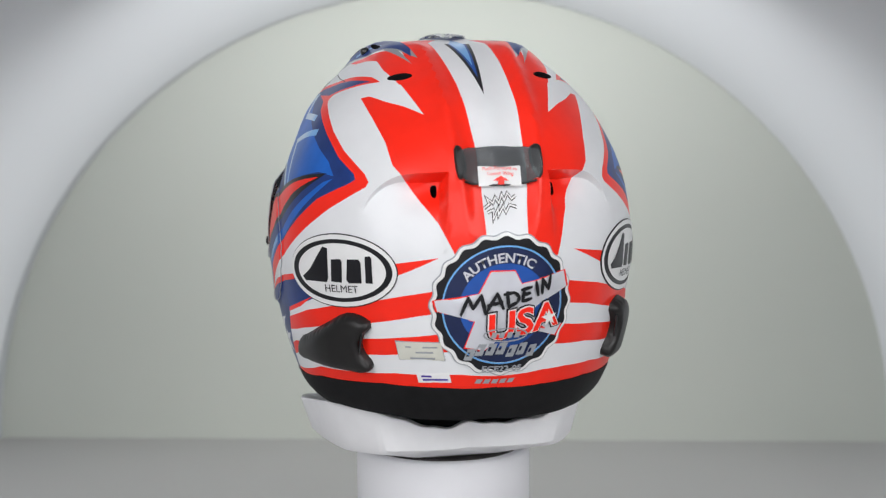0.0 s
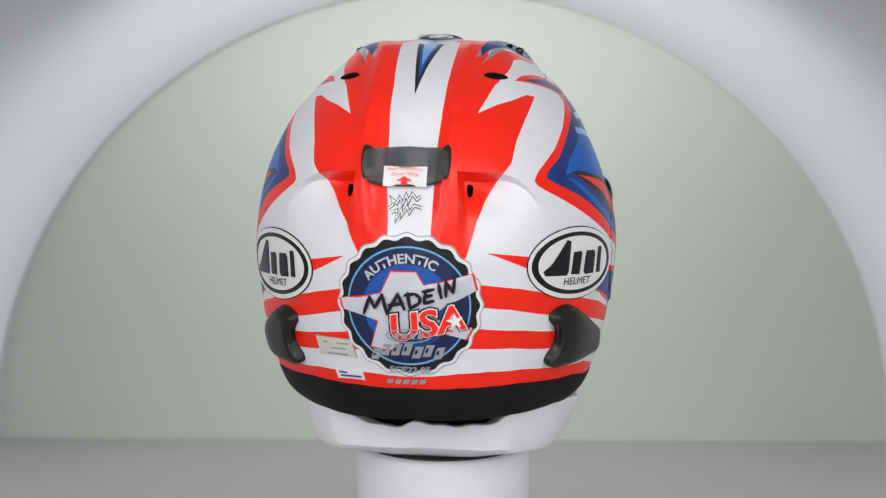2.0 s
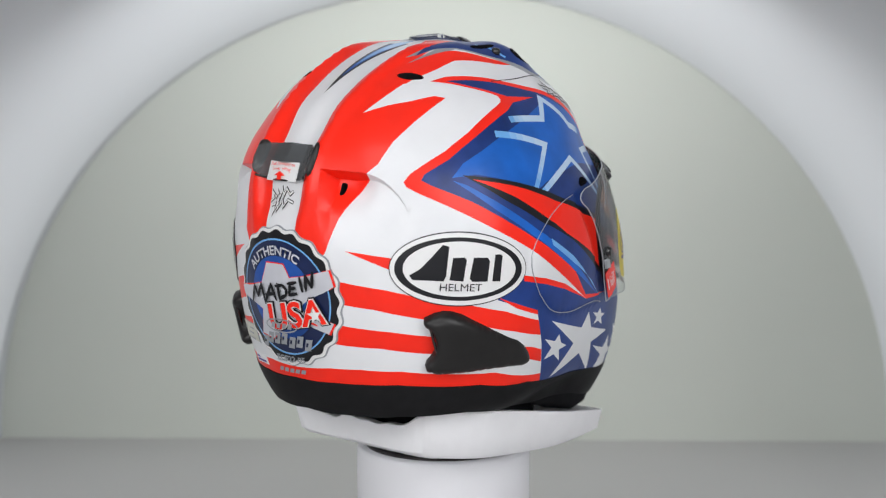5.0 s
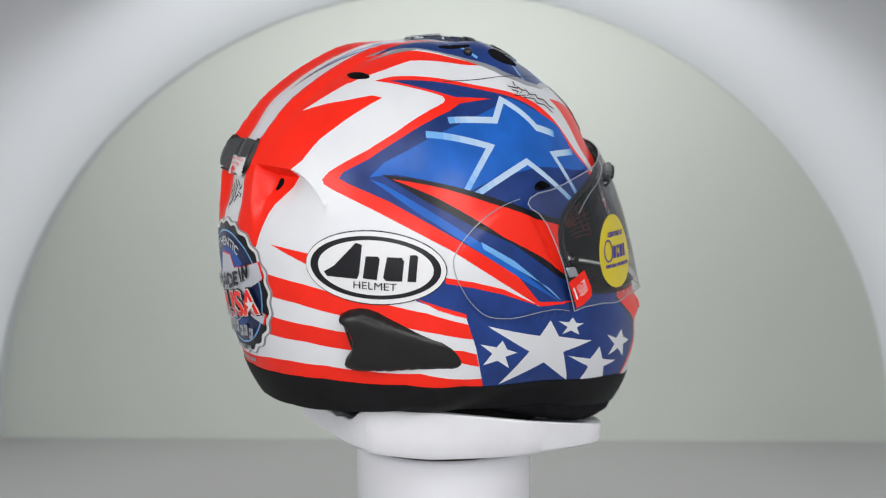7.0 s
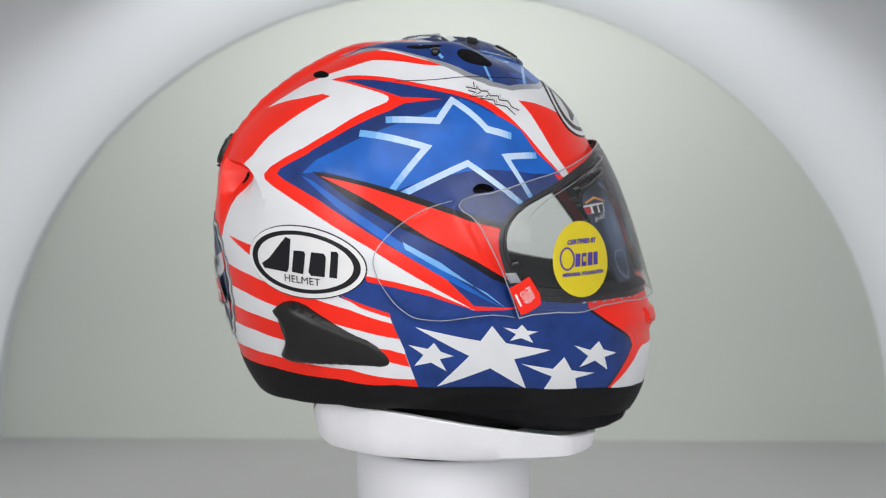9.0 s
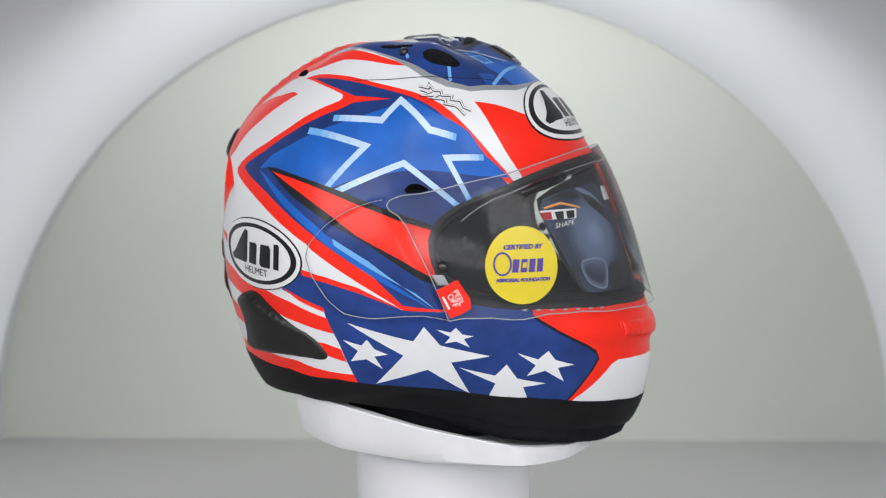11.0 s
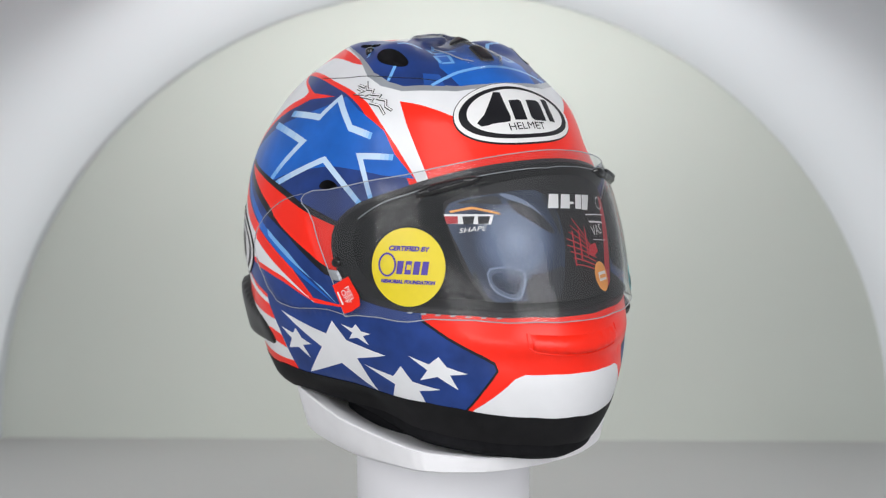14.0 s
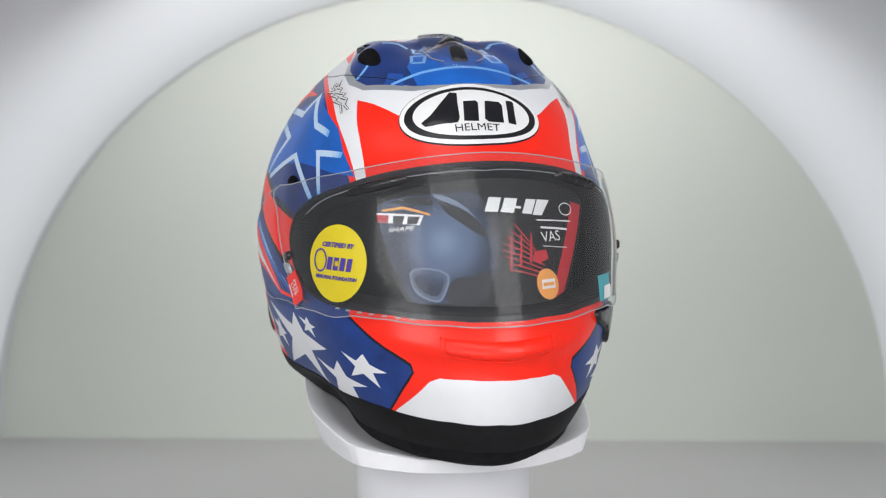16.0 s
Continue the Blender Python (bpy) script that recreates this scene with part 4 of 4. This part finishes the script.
def round_badge():
    to = local(-179.2, -5.9)
    n = 240
    b = part("round_badge", skin("round_badge", outline_at(to, oval(0.0515, 0.0500, n, 0.022, 20)), (), (), (GREY,), 0.0006, 1.5, 0.0005), helmet, "scalloped round badge in navy, white and red")
    part("border", skin("border", outline_at(to, oval(0.0505, 0.0490, n, 0.022, 20)), (), (), (STICKER,), 0.0011, 1.5), b)
    part("field", skin("field", outline_at(to, oval(0.0480, 0.0465, n, 0.026, 20)), (outline_at(to, oval(0.0425, 0.0410)),), (), (INK,), 0.0014, 1.5), b)
    part("ring", skin("ring", outline_at(to, oval(0.0427, 0.0412)), (outline_at(to, oval(0.0415, 0.0400)),), (), (SKY,), 0.0017, 1.5), b)
    part("field", skin("field", outline_at(to, oval(0.0415, 0.0400)), (), (), (BADGE_NAVY,), 0.0014, 1.5), b)
    part("disc", skin("disc", outline_at(to, oval(0.0305, 0.0290)), (), (), (MIDBLUE,), 0.0017, 1.5), b)
    big = np.array([(-0.0490, 0.0035), (-0.0180, 0.0090), (-0.0105, 0.0240), (0.0060, 0.0240), (0.0110, 0.0150), (0.0440, 0.0225), (0.0470, 0.0110), (0.0150, -0.0060), (0.0440, -0.0160), (0.0390, -0.0240), (0.0090, -0.0140), (-0.0130, -0.0310), (-0.0260, -0.0290), (-0.0200, -0.0100), (-0.0465, -0.0040)])
    part("star_edge", skin("star_edge", outline_at(to, big * 1.02), (), (), (RED,), 0.0020, 1.5), b)
    part("star", skin("star", outline_at(to, big * 0.985), (), (), (BADGE_SILVER,), 0.0023, 1.5), b)
    lettering("word", "AUTHENTIC", 0.0090, to, 0, -0.0030, BADGE_SILVER, b, 0.0024, 9, 0, 1.06, 0.0002, "CENTER", 0.0355)
    brush = [
        [(-35, -7), (-30, 7), (-26, -2), (-20, 9), (-16.5, -6)], [(-16, -5), (-8, 10), (-3, -2)], [(-15, 1), (-4, 3)],
        [(-0.5, 11), (1, -1)], [(-3, 9), (5, 10.5), (9, 7), (8, 3), (1, -1)], [(13, 12), (11.5, 3)], [(10.5, 12), (19, 14)], [(12, 8), (18, 9.5)], [(11.5, 3), (19, 5)],
        [(22.5, 18), (24.5, 7)], [(28, 8), (28, 20), (33.5, 11), (35, 23)],
    ]
    for i, j in ((0, 1), (1, 3), (3, 5), (5, 9), (9, 10), (10, 11)):
        strokes("brush_letter", [[(0.87 * x + 1.0, 0.85 * y + 0.8) for x, y in line] for line in brush[i:j]], 0.00125, to, INK, b, 0.0037)
    u = lettering("word", "USA", 0.0245, to, 0.0122, -0.0112, INK, b, 0.0031, 9, 0.12, 1.12, 0.0022)
    lettering("word", "USA", 0.0245, to, 0.0122, -0.0112, STICKER, b, 0.0037, 9, 0.12, 1.12, 0.0013)
    lettering("word", "USA", 0.0245, to, 0.0122, -0.0112, RED, b, 0.0043, 9, 0.12, 1.12, 0.0006)
    part("star", skin("star", outline_at(to, star(0.0062, 0.4, 0.0310, -0.0090, 8)), (), (), (STICKER,), 0.0050, 0.9), b)
    # lower maker's shapes in silver
    part("silver_oval", skin("silver_oval", outline_at(to, oval(0.0150, 0.0050, 48, 0, 0, 0.0005, -0.0185)), (outline_at(to, oval(0.0138, 0.0040, 48, 0, 0, 0.0005, -0.0185)),), (), (GREY,), 0.0050, 0.8), b)
    for k in range(4):
        part("silver_shape", skin("silver_shape", outline_at(to, slab(-0.0095 + 0.0052 * k, -0.0205, -0.0060 + 0.0052 * k, -0.0165, 0.3)), (), (), (GREY,), 0.0050, 0.8), b)
    for k in range(7):
        u0 = -0.0265 + 0.0071 * k
        v0 = -0.0340 + 0.0008 * ((k * 3) % 4) - 0.0013 * abs(k - 3)
        part("silver_shape", skin("silver_shape", outline_at(to, slab(u0, v0, u0 + 0.0055, v0 + 0.0085, 0.35)), (outline_at(to, slab(u0 + 0.0018, v0 + 0.0030, u0 + 0.0036, v0 + 0.0060, 0.35)),), (), (GREY,), 0.0028, 0.8), b)
    lettering("word", "ECE22-05", 0.0058, to, 0.0005, -0.0445, GREY, b, 0.0024, 0, 0, 1.2, 0.0002)


round_badge()


def small_stickers():
    to = local(161.2, -17.6, 1)
    s = part("label_sticker", skin("label_sticker", outline_at(to, slab(-0.0160, -0.0068, 0.0160, 0.0070, -0.15)), (), (), (GREY,), 0.0004, 1.2, 0.0003), helmet, "pale printed label")
    part("face", skin("face", outline_at(to, slab(-0.0155, -0.0063, 0.0155, 0.0065, -0.15)), (), (), (LABEL,), 0.0008, 1.2), s)
    for v, a, b in ((0.0035, -0.011, -0.007), (0.0035, 0.001, 0.011), (-0.0002, -0.004, 0.008), (-0.0045, -0.008, 0.009)):
        part("print_bar", skin("print_bar", outline_at(to, slab(a, v - 0.0006, b, v + 0.0006)), (), (), (GREY,), 0.0011, 1.0), s)
    to = local(164.4, -24.2, 2)
    s = part("label_sticker", skin("label_sticker", outline_at(to, slab(-0.0112, -0.0036, 0.0112, 0.0036, -0.15)), (), (), (STICKER,), 0.0005, 1.2, 0.0003), helmet, "small white printed label")
    for v, a, b in ((0.0016, -0.009, -0.002), (-0.0010, -0.008, 0.009)):
        part("print_bar", skin("print_bar", outline_at(to, slab(a, v - 0.0007, b, v + 0.0007)), (), (), (PURPLE,), 0.0009, 1.0), s)
    to = local(179.6, -24.6)
    for k in range(5):
        part("silver_mark", skin("silver_mark", outline_at(to, slab(-0.0135 + 0.0055 * k, -0.0016, -0.0095 + 0.0055 * k, 0.0016, 0.5)), (), (), (GREY,), 0.0006, 1.0), helmet)
    # scribbled signature shapes
    for az, el, roll, k in ((180, 17.0, 12, 0.85), (-70.0, 52.6, -36, 1.1), (70.0, 52.6, 36, 1.1)):
        to = local(az, el, roll)
        tall = 1.0 if az == 180 else 0.58
        wide = 0.92 if az == 180 else 1.3
        rows = ([(-14, 1), (-9, 3), (-10, 8), (-6, 3), (-3, 7), (-1, 2), (3, 8), (4, 3), (8, 8), (11, 3), (15, 5)], [(-12, -3), (-7, -2), (-9, -9), (-3, -2), (-4, -7), (2, -1), (3, -6), (8, -1), (14, -4)])
        sig = None
        for row in rows:
            pts = [(u * 0.001 * wide * k, v * 0.001 * tall * k) for u, v in row]
            line = list(zip(*to([p[0] for p in pts], [p[1] for p in pts])))
            ob = part("signature" if sig is None else "pen_stroke", skin("signature", bent_stroke(line, 0.85), (), (), (INK,), 0.0004, 1.0), sig or helmet, "black and white scribbled signature mark" if sig is None else "")
            sig = sig or ob
            part("pen_fill", skin("pen_fill", bent_stroke(line, 0.4), (), (), (STICKER,), 0.0008, 1.0), sig)
    # yellow round sticker on the visor
    to = local(-46.6, 2.2, 0)
    y = part("round_sticker", skin("round_sticker", outline_at(to, oval(0.0252, 0.0256)), (), (), (YELLOW,), 0.0064, 1.5, 0.0003), glass, "round yellow certificate sticker with purple print")
    lettering("word", "CERTIFIED BY", 0.0042, to, 0, 0.0118, PURPLE, y, 0.0069, 0, 0.25, 1.05, 0.0002)
    lettering("word", "MEMORIAL FOUNDATION", 0.0031, to, 0, -0.0095, PURPLE, y, 0.0069, 0, 0.25, 1.0, 0.0002)
    crest = oval(0.0062, 0.0078, 40, 0, 0, -0.0140, 0.0012)
    part("crest", skin("crest", outline_at(to, crest), (outline_at(to, (crest - (-0.0140, 0.0012)) * (0.80, 0.84) + (-0.0140, 0.0012)),), (), (PURPLE,), 0.0069, 0.8), y)
    for k in range(4):
        u0 = -0.0078 + 0.0056 * k
        part("mark_shape", skin("mark_shape", outline_at(to, slab(u0, -0.0045, u0 + 0.0042, 0.0040, 0.12)), (outline_at(to, slab(u0 + 0.0014, -0.0016, u0 + 0.0042, 0.0018, 0.12)),) if k in (1,) else (), (), (PURPLE,), 0.0069, 0.8), y)
    # red pull tab
    to = local(-66.9, -7.6, -62)
    t = part("pull_tab", skin("pull_tab", outline_at(to, np.array([(-0.0105, -0.0075), (0.0095, -0.0080), (0.0105, -0.002), (0.0100, 0.0070), (0.004, 0.0095), (-0.0105, 0.0080)])), (), (), (RED,), visor_lift(0.0014), 1.0, 0.0004), glass, "red pull tab with white writing")
    lettering("word", "PEEL", 0.0054, to, 0, 0.0032, STICKER, t, visor_lift(0.0018))
    lettering("word", "OFF", 0.0054, to, 0, -0.0012, STICKER, t, visor_lift(0.0018))
    part("print_bar", skin("print_bar", outline_at(to, slab(-0.005, -0.0062, 0.004, -0.0048)), (), (), (STICKER,), visor_lift(0.0018), 1.0), t)
    to = local(39.4, -6.4)
    t = part("teal_sticker", skin("teal_sticker", outline_at(to, slab(-0.0100, -0.0085, 0.0095, 0.0085, 0.05)), (), (), (TEAL,), 0.0064, 1.0, 0.0003), glass, "small teal and white sticker")
    part("white_shape", skin("white_shape", outline_at(to, slab(-0.0040, -0.0075, 0.0085, 0.0010, 0.3)), (), (), (STICKER,), 0.0069, 1.0), t)


def picture_print():
    """A printed picture of a shiny dark form: pale in its middle, deep blue round it."""
    m = material("steel_blue_print", (0.08, 0.10, 0.16), 0.45, shine=0.2)
    nt = m.node_tree
    tc = nt.nodes.new("ShaderNodeTexCoord")
    dist = nt.nodes.new("ShaderNodeVectorMath")
    dist.operation = "DISTANCE"
    dist.inputs[1].default_value = polar(-14, 9.5, -0.004)
    ramp = nt.nodes.new("ShaderNodeValToRGB")
    ramp.color_ramp.interpolation = "EASE"
    stops = ((0.0, (0.20, 0.26, 0.38)), (0.25, (0.11, 0.15, 0.24)), (0.50, (0.028, 0.038, 0.065)), (0.75, (0.06, 0.08, 0.13)), (1.0, (0.015, 0.02, 0.033)))
    els = ramp.color_ramp.elements
    els[0].position, els[1].position = 0.0, 1.0
    els[0].color, els[1].color = (*stops[0][1], 1), (*stops[-1][1], 1)
    for p, c in stops[1:-1]:
        els.new(p).color = (*c, 1)
    scale = nt.nodes.new("ShaderNodeMath")
    scale.operation = "MULTIPLY"
    scale.inputs[1].default_value = 1 / 0.066
    nt.links.new(tc.outputs["Object"], dist.inputs[0])
    nt.links.new(dist.outputs["Value"], scale.inputs[0])
    nt.links.new(scale.outputs[0], ramp.inputs[0])
    nt.links.new(ramp.outputs[0], nt.nodes["Principled BSDF"].inputs["Base Color"])
    return m


LABEL = material("pale_label_paper", (0.62, 0.62, 0.55), 0.6, grain=0.04, scale=200)
TEAL = material("teal_sticker_vinyl", (0.05, 0.36, 0.42), 0.4, grain=0.08, scale=150)
ORANGE = material("orange_print", (0.85, 0.36, 0.08), 0.5, grain=0.08, scale=150)
CARD_BLACK = material("black_printed_card", (0.014, 0.014, 0.015), 0.5, shine=0.2, grain=0.15, scale=80)
CARD_BLUE = picture_print()
CARD_PALE = material("pale_blue_print", (0.16, 0.20, 0.29), 0.45, grain=0.2, scale=25, shine=0.2)
CARD_DEEP = material("deep_blue_print", (0.007, 0.009, 0.015), 0.45, grain=0.3, scale=30)
CARD_MID = material("mid_blue_print", (0.085, 0.11, 0.165), 0.45, grain=0.2, scale=25, shine=0.2)
CARD_RED = material("red_print", (0.45, 0.015, 0.025), 0.45, grain=0.2, scale=40)
small_stickers()


def insert_card():
    """The printed card behind the visor."""
    mats = [CARD_BLACK, CARD_BLUE, CARD_PALE, CARD_DEEP, CARD_RED, STICKER, ORANGE, INK, CARD_MID]
    areas = [
        (arc(smooth_line([(-36.4, 21.0), (-27.8, 23.3), (-18.4, 24.1), (-7.5, 24.6), (-3.3, 24.2), (0.8, 19.6), (2.9, 14.1), (1.8, 3.8), (-3.5, -8.1), (-21.2, -8.4), (-24.5, -6.5), (-27.9, -1.0), (-31.9, 7.8), (-34.8, 14.0)], True, 1)), 1),
        (arc(smooth_line([(-33.7, 21.2), (-27.7, 22.8), (-18.4, 23.5), (-17.2, 21.9), (-17.0, 20.3), (-24.3, 21.2)], True, 1)), 3),
        (arc(smooth_line([(-18.4, 24.1), (-14.3, 23.9), (-7.9, 20.8), (-3.5, 15.9), (-4.4, 15.9), (-8.8, 19.2), (-14.4, 21.9)], True, 1)), 2),
        (arc(smooth_line([(-15.6, 22.2), (-11.1, 20.9), (-5.0, 17.5), (-0.8, 12.0), (-0.6, 10.3), (-4.0, 11.6), (-8.4, 14.9), (-12.2, 17.4), (-14.5, 19.8)], True, 1)), 3),
        (arc(smooth_line([(-3.3, 23.8), (0.7, 19.2), (2.4, 14.1), (1.2, 8.9), (0.5, 12.7), (-1.2, 18.1)], True, 1)), 3),
        (arc(smooth_line([(-24.2, 1.3), (-19.4, 2.2), (-14.0, 1.4), (-12.0, -0.4), (-13.2, -4.7), (-15.0, -7.4), (-19.5, -6.5), (-23.0, -4.0)], True, 1)), 2),
        (arc(smooth_line([(-23.7, 0.8), (-19.4, 1.6), (-14.4, 0.9), (-12.6, -0.6), (-13.9, -4.6), (-15.3, -6.9), (-19.3, -6.1), (-22.6, -3.7)], True, 1)), 8),
        (arc(smooth_line([(-22.7, -0.3), (-19.1, 0.8), (-15.0, 0.1), (-13.6, -1.1), (-14.7, -4.4), (-16.1, -5.8), (-19.0, -5.2), (-21.9, -3.1)], True, 1)), 1),
        (arc(smooth_line([(-11.5, -0.6), (-5.9, -0.4), (0.6, 1.7), (-0.4, -2.3), (-3.5, -7.9), (-12.3, -7.9), (-13.1, -5.4)], True, 1)), 3),
        (arc(smooth_line([(-27.5, 1.9), (-24.5, -5.8), (-21.2, -8.1), (-23.0, -8.2), (-25.2, -6.4), (-28.0, -1.0)], True, 1)), 3),
        (arc([(-34.5, 19.2), (-27, 20.4), (-18.5, 18.2), (-18.0, 17.4), (-27, 19.6), (-34.2, 18.6)]), 6),
        (arc([(-36.6, 18.2), (-20.2, 17.6), (-21.4, 14.6), (-35.6, 15.2)]), 5),
        (arc([(-36.2, 17.6), (-31.8, 17.5), (-31.8, 15.2), (-35.3, 15.2)]), 4),
        (arc([(-30.4, 17.4), (-26.4, 17.4), (-27.0, 15.0), (-30.0, 15.0)]), 7),
        (arc([(-25.4, 17.3), (-21.4, 17.2), (-22.2, 14.9), (-25.4, 14.9)]), 7),
        (arc([(34.8, 20.2), (40.6, 18.7), (21.0, -8.7), (16.9, -7.8)]), 4),
        (arc([(7.9, 14.7), (10.8, 11.2), (14.4, 6.4), (14.4, 6.0), (10.6, 10.8), (7.8, 14.4)]), 4),
        (arc([(6.3, 12.7), (10.4, 9.7), (15.0, 5.3), (14.9, 4.9), (10.3, 9.3), (6.3, 12.4)]), 4),
        (arc([(4.9, 10.8), (10.0, 8.1), (15.6, 4.2), (15.5, 3.8), (10.0, 7.7), (4.8, 10.5)]), 4),
        (arc([(3.5, 8.9), (9.7, 6.6), (16.2, 3.1), (16.0, 2.7), (9.6, 6.2), (3.4, 8.6)]), 4),
        (arc([(3.1, 7.0), (9.3, 5.1), (16.8, 2.0), (16.6, 1.7), (9.3, 4.7), (3.1, 6.7)]), 4),
        (arc([(3.9, 5.1), (9.1, 3.6), (15.6, 1.1), (15.5, 0.7), (9.0, 3.3), (3.8, 4.8)]), 4),
        (arc([(4.6, 3.2), (8.8, 2.2), (14.6, 0.2), (14.4, -0.2), (8.7, 1.8), (4.5, 2.9)]), 4),
        (arc([(5.2, 1.3), (8.5, 0.7), (13.5, -0.7), (13.4, -1.1), (8.4, 0.4), (5.2, 1.0)]), 4),
        (arc([(6.4, 10.9), (6.9, 10.9), (5.4, 0.7), (4.8, 0.8)]), 4),
        (arc([(9.8, 11.5), (10.2, 10.7), (8.7, 1.7), (8.0, 1.8)]), 4),
        (arc([(13.5, 12.1), (13.7, 10.5), (12.2, 2.7), (11.5, 2.8)]), 4),
        (arc([(14.0, 5.9), (18.1, 6.2), (18.5, 3.6), (14.7, 2.3), (12.4, 3.4)]), 4),
        (arc([(-1.2, 18.4), (0.7, 22.8), (4.8, 22.5), (3.1, 18.1)]), 5),
        (arc([(4.0, 18.0), (6.1, 22.4), (10.7, 22.1), (8.5, 17.7)]), 5),
        (arc([(9.4, 19.8), (11.6, 19.7), (11.2, 18.9), (9.0, 19.1)]), 5),
        (arc([(11.5, 17.5), (14.0, 21.9), (17.9, 21.6), (15.0, 17.1)]), 5),
        (arc([(15.4, 16.9), (18.4, 21.6), (23.6, 21.2), (18.9, 16.5)]), 5),
        (arc([(16.6, 15.4), (31.9, 14.1), (31.8, 13.7), (16.6, 15.0)]), 5),
        (arc([(17.7, 13.2), (29.2, 11.9), (29.0, 11.3), (17.5, 12.6)]), 5),
        (arc([(17.3, 7.4), (27.2, 6.2), (27.1, 6.0), (17.2, 7.2)]), 5),
    ]
    ring = arc(smooth_line([(-37.5, 21.5), (-33, 23.6), (-15, 27.5), (0, 28.5), (15, 28.0), (32, 25.5), (42, 22), (42, 18), (32, 4), (22, -9.2), (0, -9.3), (-23, -9.4), (-29, -2), (-33.5, 9)], True, 1))
    c = part("insert_card", skin("insert_card", ring, (), areas, mats, -0.0040, 1.3, 0.0008), helmet, "black printed card with a grey-blue picture behind the visor")
    to = local(16.7, -3.4)
    o = part("orange_seal", skin("orange_seal", outline_at(to, oval(0.0100, 0.0108)), (), (), (ORANGE,), -0.0032, 1.0, 0.0003), c, "round orange seal")
    part("print_bar", skin("print_bar", outline_at(to, slab(-0.0062, -0.0030, 0.0062, 0.0035, 0.1)), (), (), (STICKER,), -0.0028, 0.8), o)
    part("print_bar", skin("print_bar", outline_at(to, slab(-0.0050, -0.0010, 0.0052, 0.0014, 0.1)), (), (), (ORANGE,), -0.0025, 0.8), o)
    to = local(-27.5, 13.2)
    lettering("word", "SHAPE", 0.0050, to, 0, 0, STICKER, c, -0.0034, 6, 0.3, 1.35)
    lettering("word", "VAS", 0.0105, local(20.8, 9.8), 0, 0, STICKER, c, -0.0030)
    to = local(30.2, 17.9)
    part("oval_mark", skin("oval_mark", outline_at(to, oval(0.0072, 0.0048)), (outline_at(to, oval(0.0064, 0.0040)),), (), (STICKER,), -0.0032, 0.8), c)


insert_card()


# ---- the white rest under the helmet ----
def helmet_rest():
    root = tagged(new("helmet_rest"), "white moulded foam rest under the helmet, cut with flat facets", "stand")
    # half of the plan from the back to the front: x, y and height of the upper edge, then of the lower edge
    half = [(0.000, 0.0930, -0.1128, 0.000, 0.0850, -0.1320), (0.040, 0.0926, -0.1112, 0.034, 0.0846, -0.1325), (0.068, 0.0900, -0.1000, 0.058, 0.0800, -0.1345),
            (0.093, 0.0520, -0.1000, 0.080, 0.0480, -0.1375), (0.102, -0.0200, -0.1120, 0.088, -0.0200, -0.1405), (0.087, -0.0860, -0.1240, 0.078, -0.0820, -0.1405),
            (0.045, -0.1080, -0.1310, 0.040, -0.1000, -0.1430), (0.000, -0.1130, -0.1330, 0.000, -0.1050, -0.1435)]
    ring = np.array(half + [(-p[0], p[1], p[2], -p[3], p[4], p[5]) for p in half[-2:0:-1]])
    # soft corners: cut each twice, the facets stay flat
    for cut in (0.16, 0.28):
        ring = np.stack([(1 - cut) * ring + cut * np.roll(ring, 1, 0), (1 - cut) * ring + cut * np.roll(ring, -1, 0)], 1).reshape(-1, 6)
    fine = np.concatenate([ring + (np.roll(ring, -1, 0) - ring) * k for k in (0, 0.2, 0.4, 0.6, 0.8)], 1).reshape(-1, 6)
    fine[:, 0:2] *= 1.035
    fine[:, 3:5] *= 1.075
    n = len(fine)
    turned = np.arctan2(fine[:, 0], fine[:, 1])
    rag = 0.0011 * np.sin(17 * turned + 1) + 0.0008 * np.sin(29 * turned) + 0.0016 * np.sin(9 * turned + 2)
    rag *= np.exp(-(turned / 0.75) ** 4)
    top = np.stack([fine[:, 0], fine[:, 1], fine[:, 2] + rag], 1)
    low = fine[:, 3:]
    high = top[:, 2] - low[:, 2]

    def row(plan, k, z):
        return np.stack([plan[:, 0] * k, plan[:, 1] * k, z], 1)
    rows = [row(low, 0.56, np.full(n, -0.1460)), row(low, 0.92, low[:, 2] - 0.0010), row(low, 0.985, low[:, 2] + 0.02 * high), row(low, 1.02, low[:, 2] + 0.13 * high)]
    for u in (0.45, 0.72, 0.96):
        rows.append((1 - u) * rows[3] + u * top)
    rows += [row(top, 0.992, top[:, 2]), row(top, 0.92, top[:, 2] - 0.0004), row(top, 0.84, top[:, 2] - 0.004), row(top, 0.50, np.full(n, -0.128))]
    verts = np.concatenate(rows)
    faces = [[j * n + i, j * n + (i + 1) % n, (j + 1) * n + (i + 1) % n, (j + 1) * n + i] for j in range(len(rows) - 1) for i in range(n)]
    faces += [list(range(n)), [(len(rows) - 1) * n + i for i in range(n)][::-1]]
    bm = bmesh.new()
    me = mesh_from("tray", verts, faces, BOWL)
    bm.from_mesh(me)
    bmesh.ops.recalc_face_normals(bm, faces=bm.faces[:])
    bm.to_mesh(me)
    bm.free()
    me.set_sharp_from_angle(angle=radians(30))
    part("tray", me, root)
    part("cushion", lathe("cushion", [(0.064, -0.136), (0.070, -0.126), (0.070, -0.112), (0.062, -0.095), (0.05, -0.085), (0, -0.082)], CLOTH, 64), root)
    return root


rest = helmet_rest()
booth()
pillar()


def motions():
    rows = [(0.5 * k, pose(0, 0, 0, 0, 0, turn(0.5 * k))) for k in range(33)]
    walk(helmet, rows)
    walk(rest, rows)


motions()
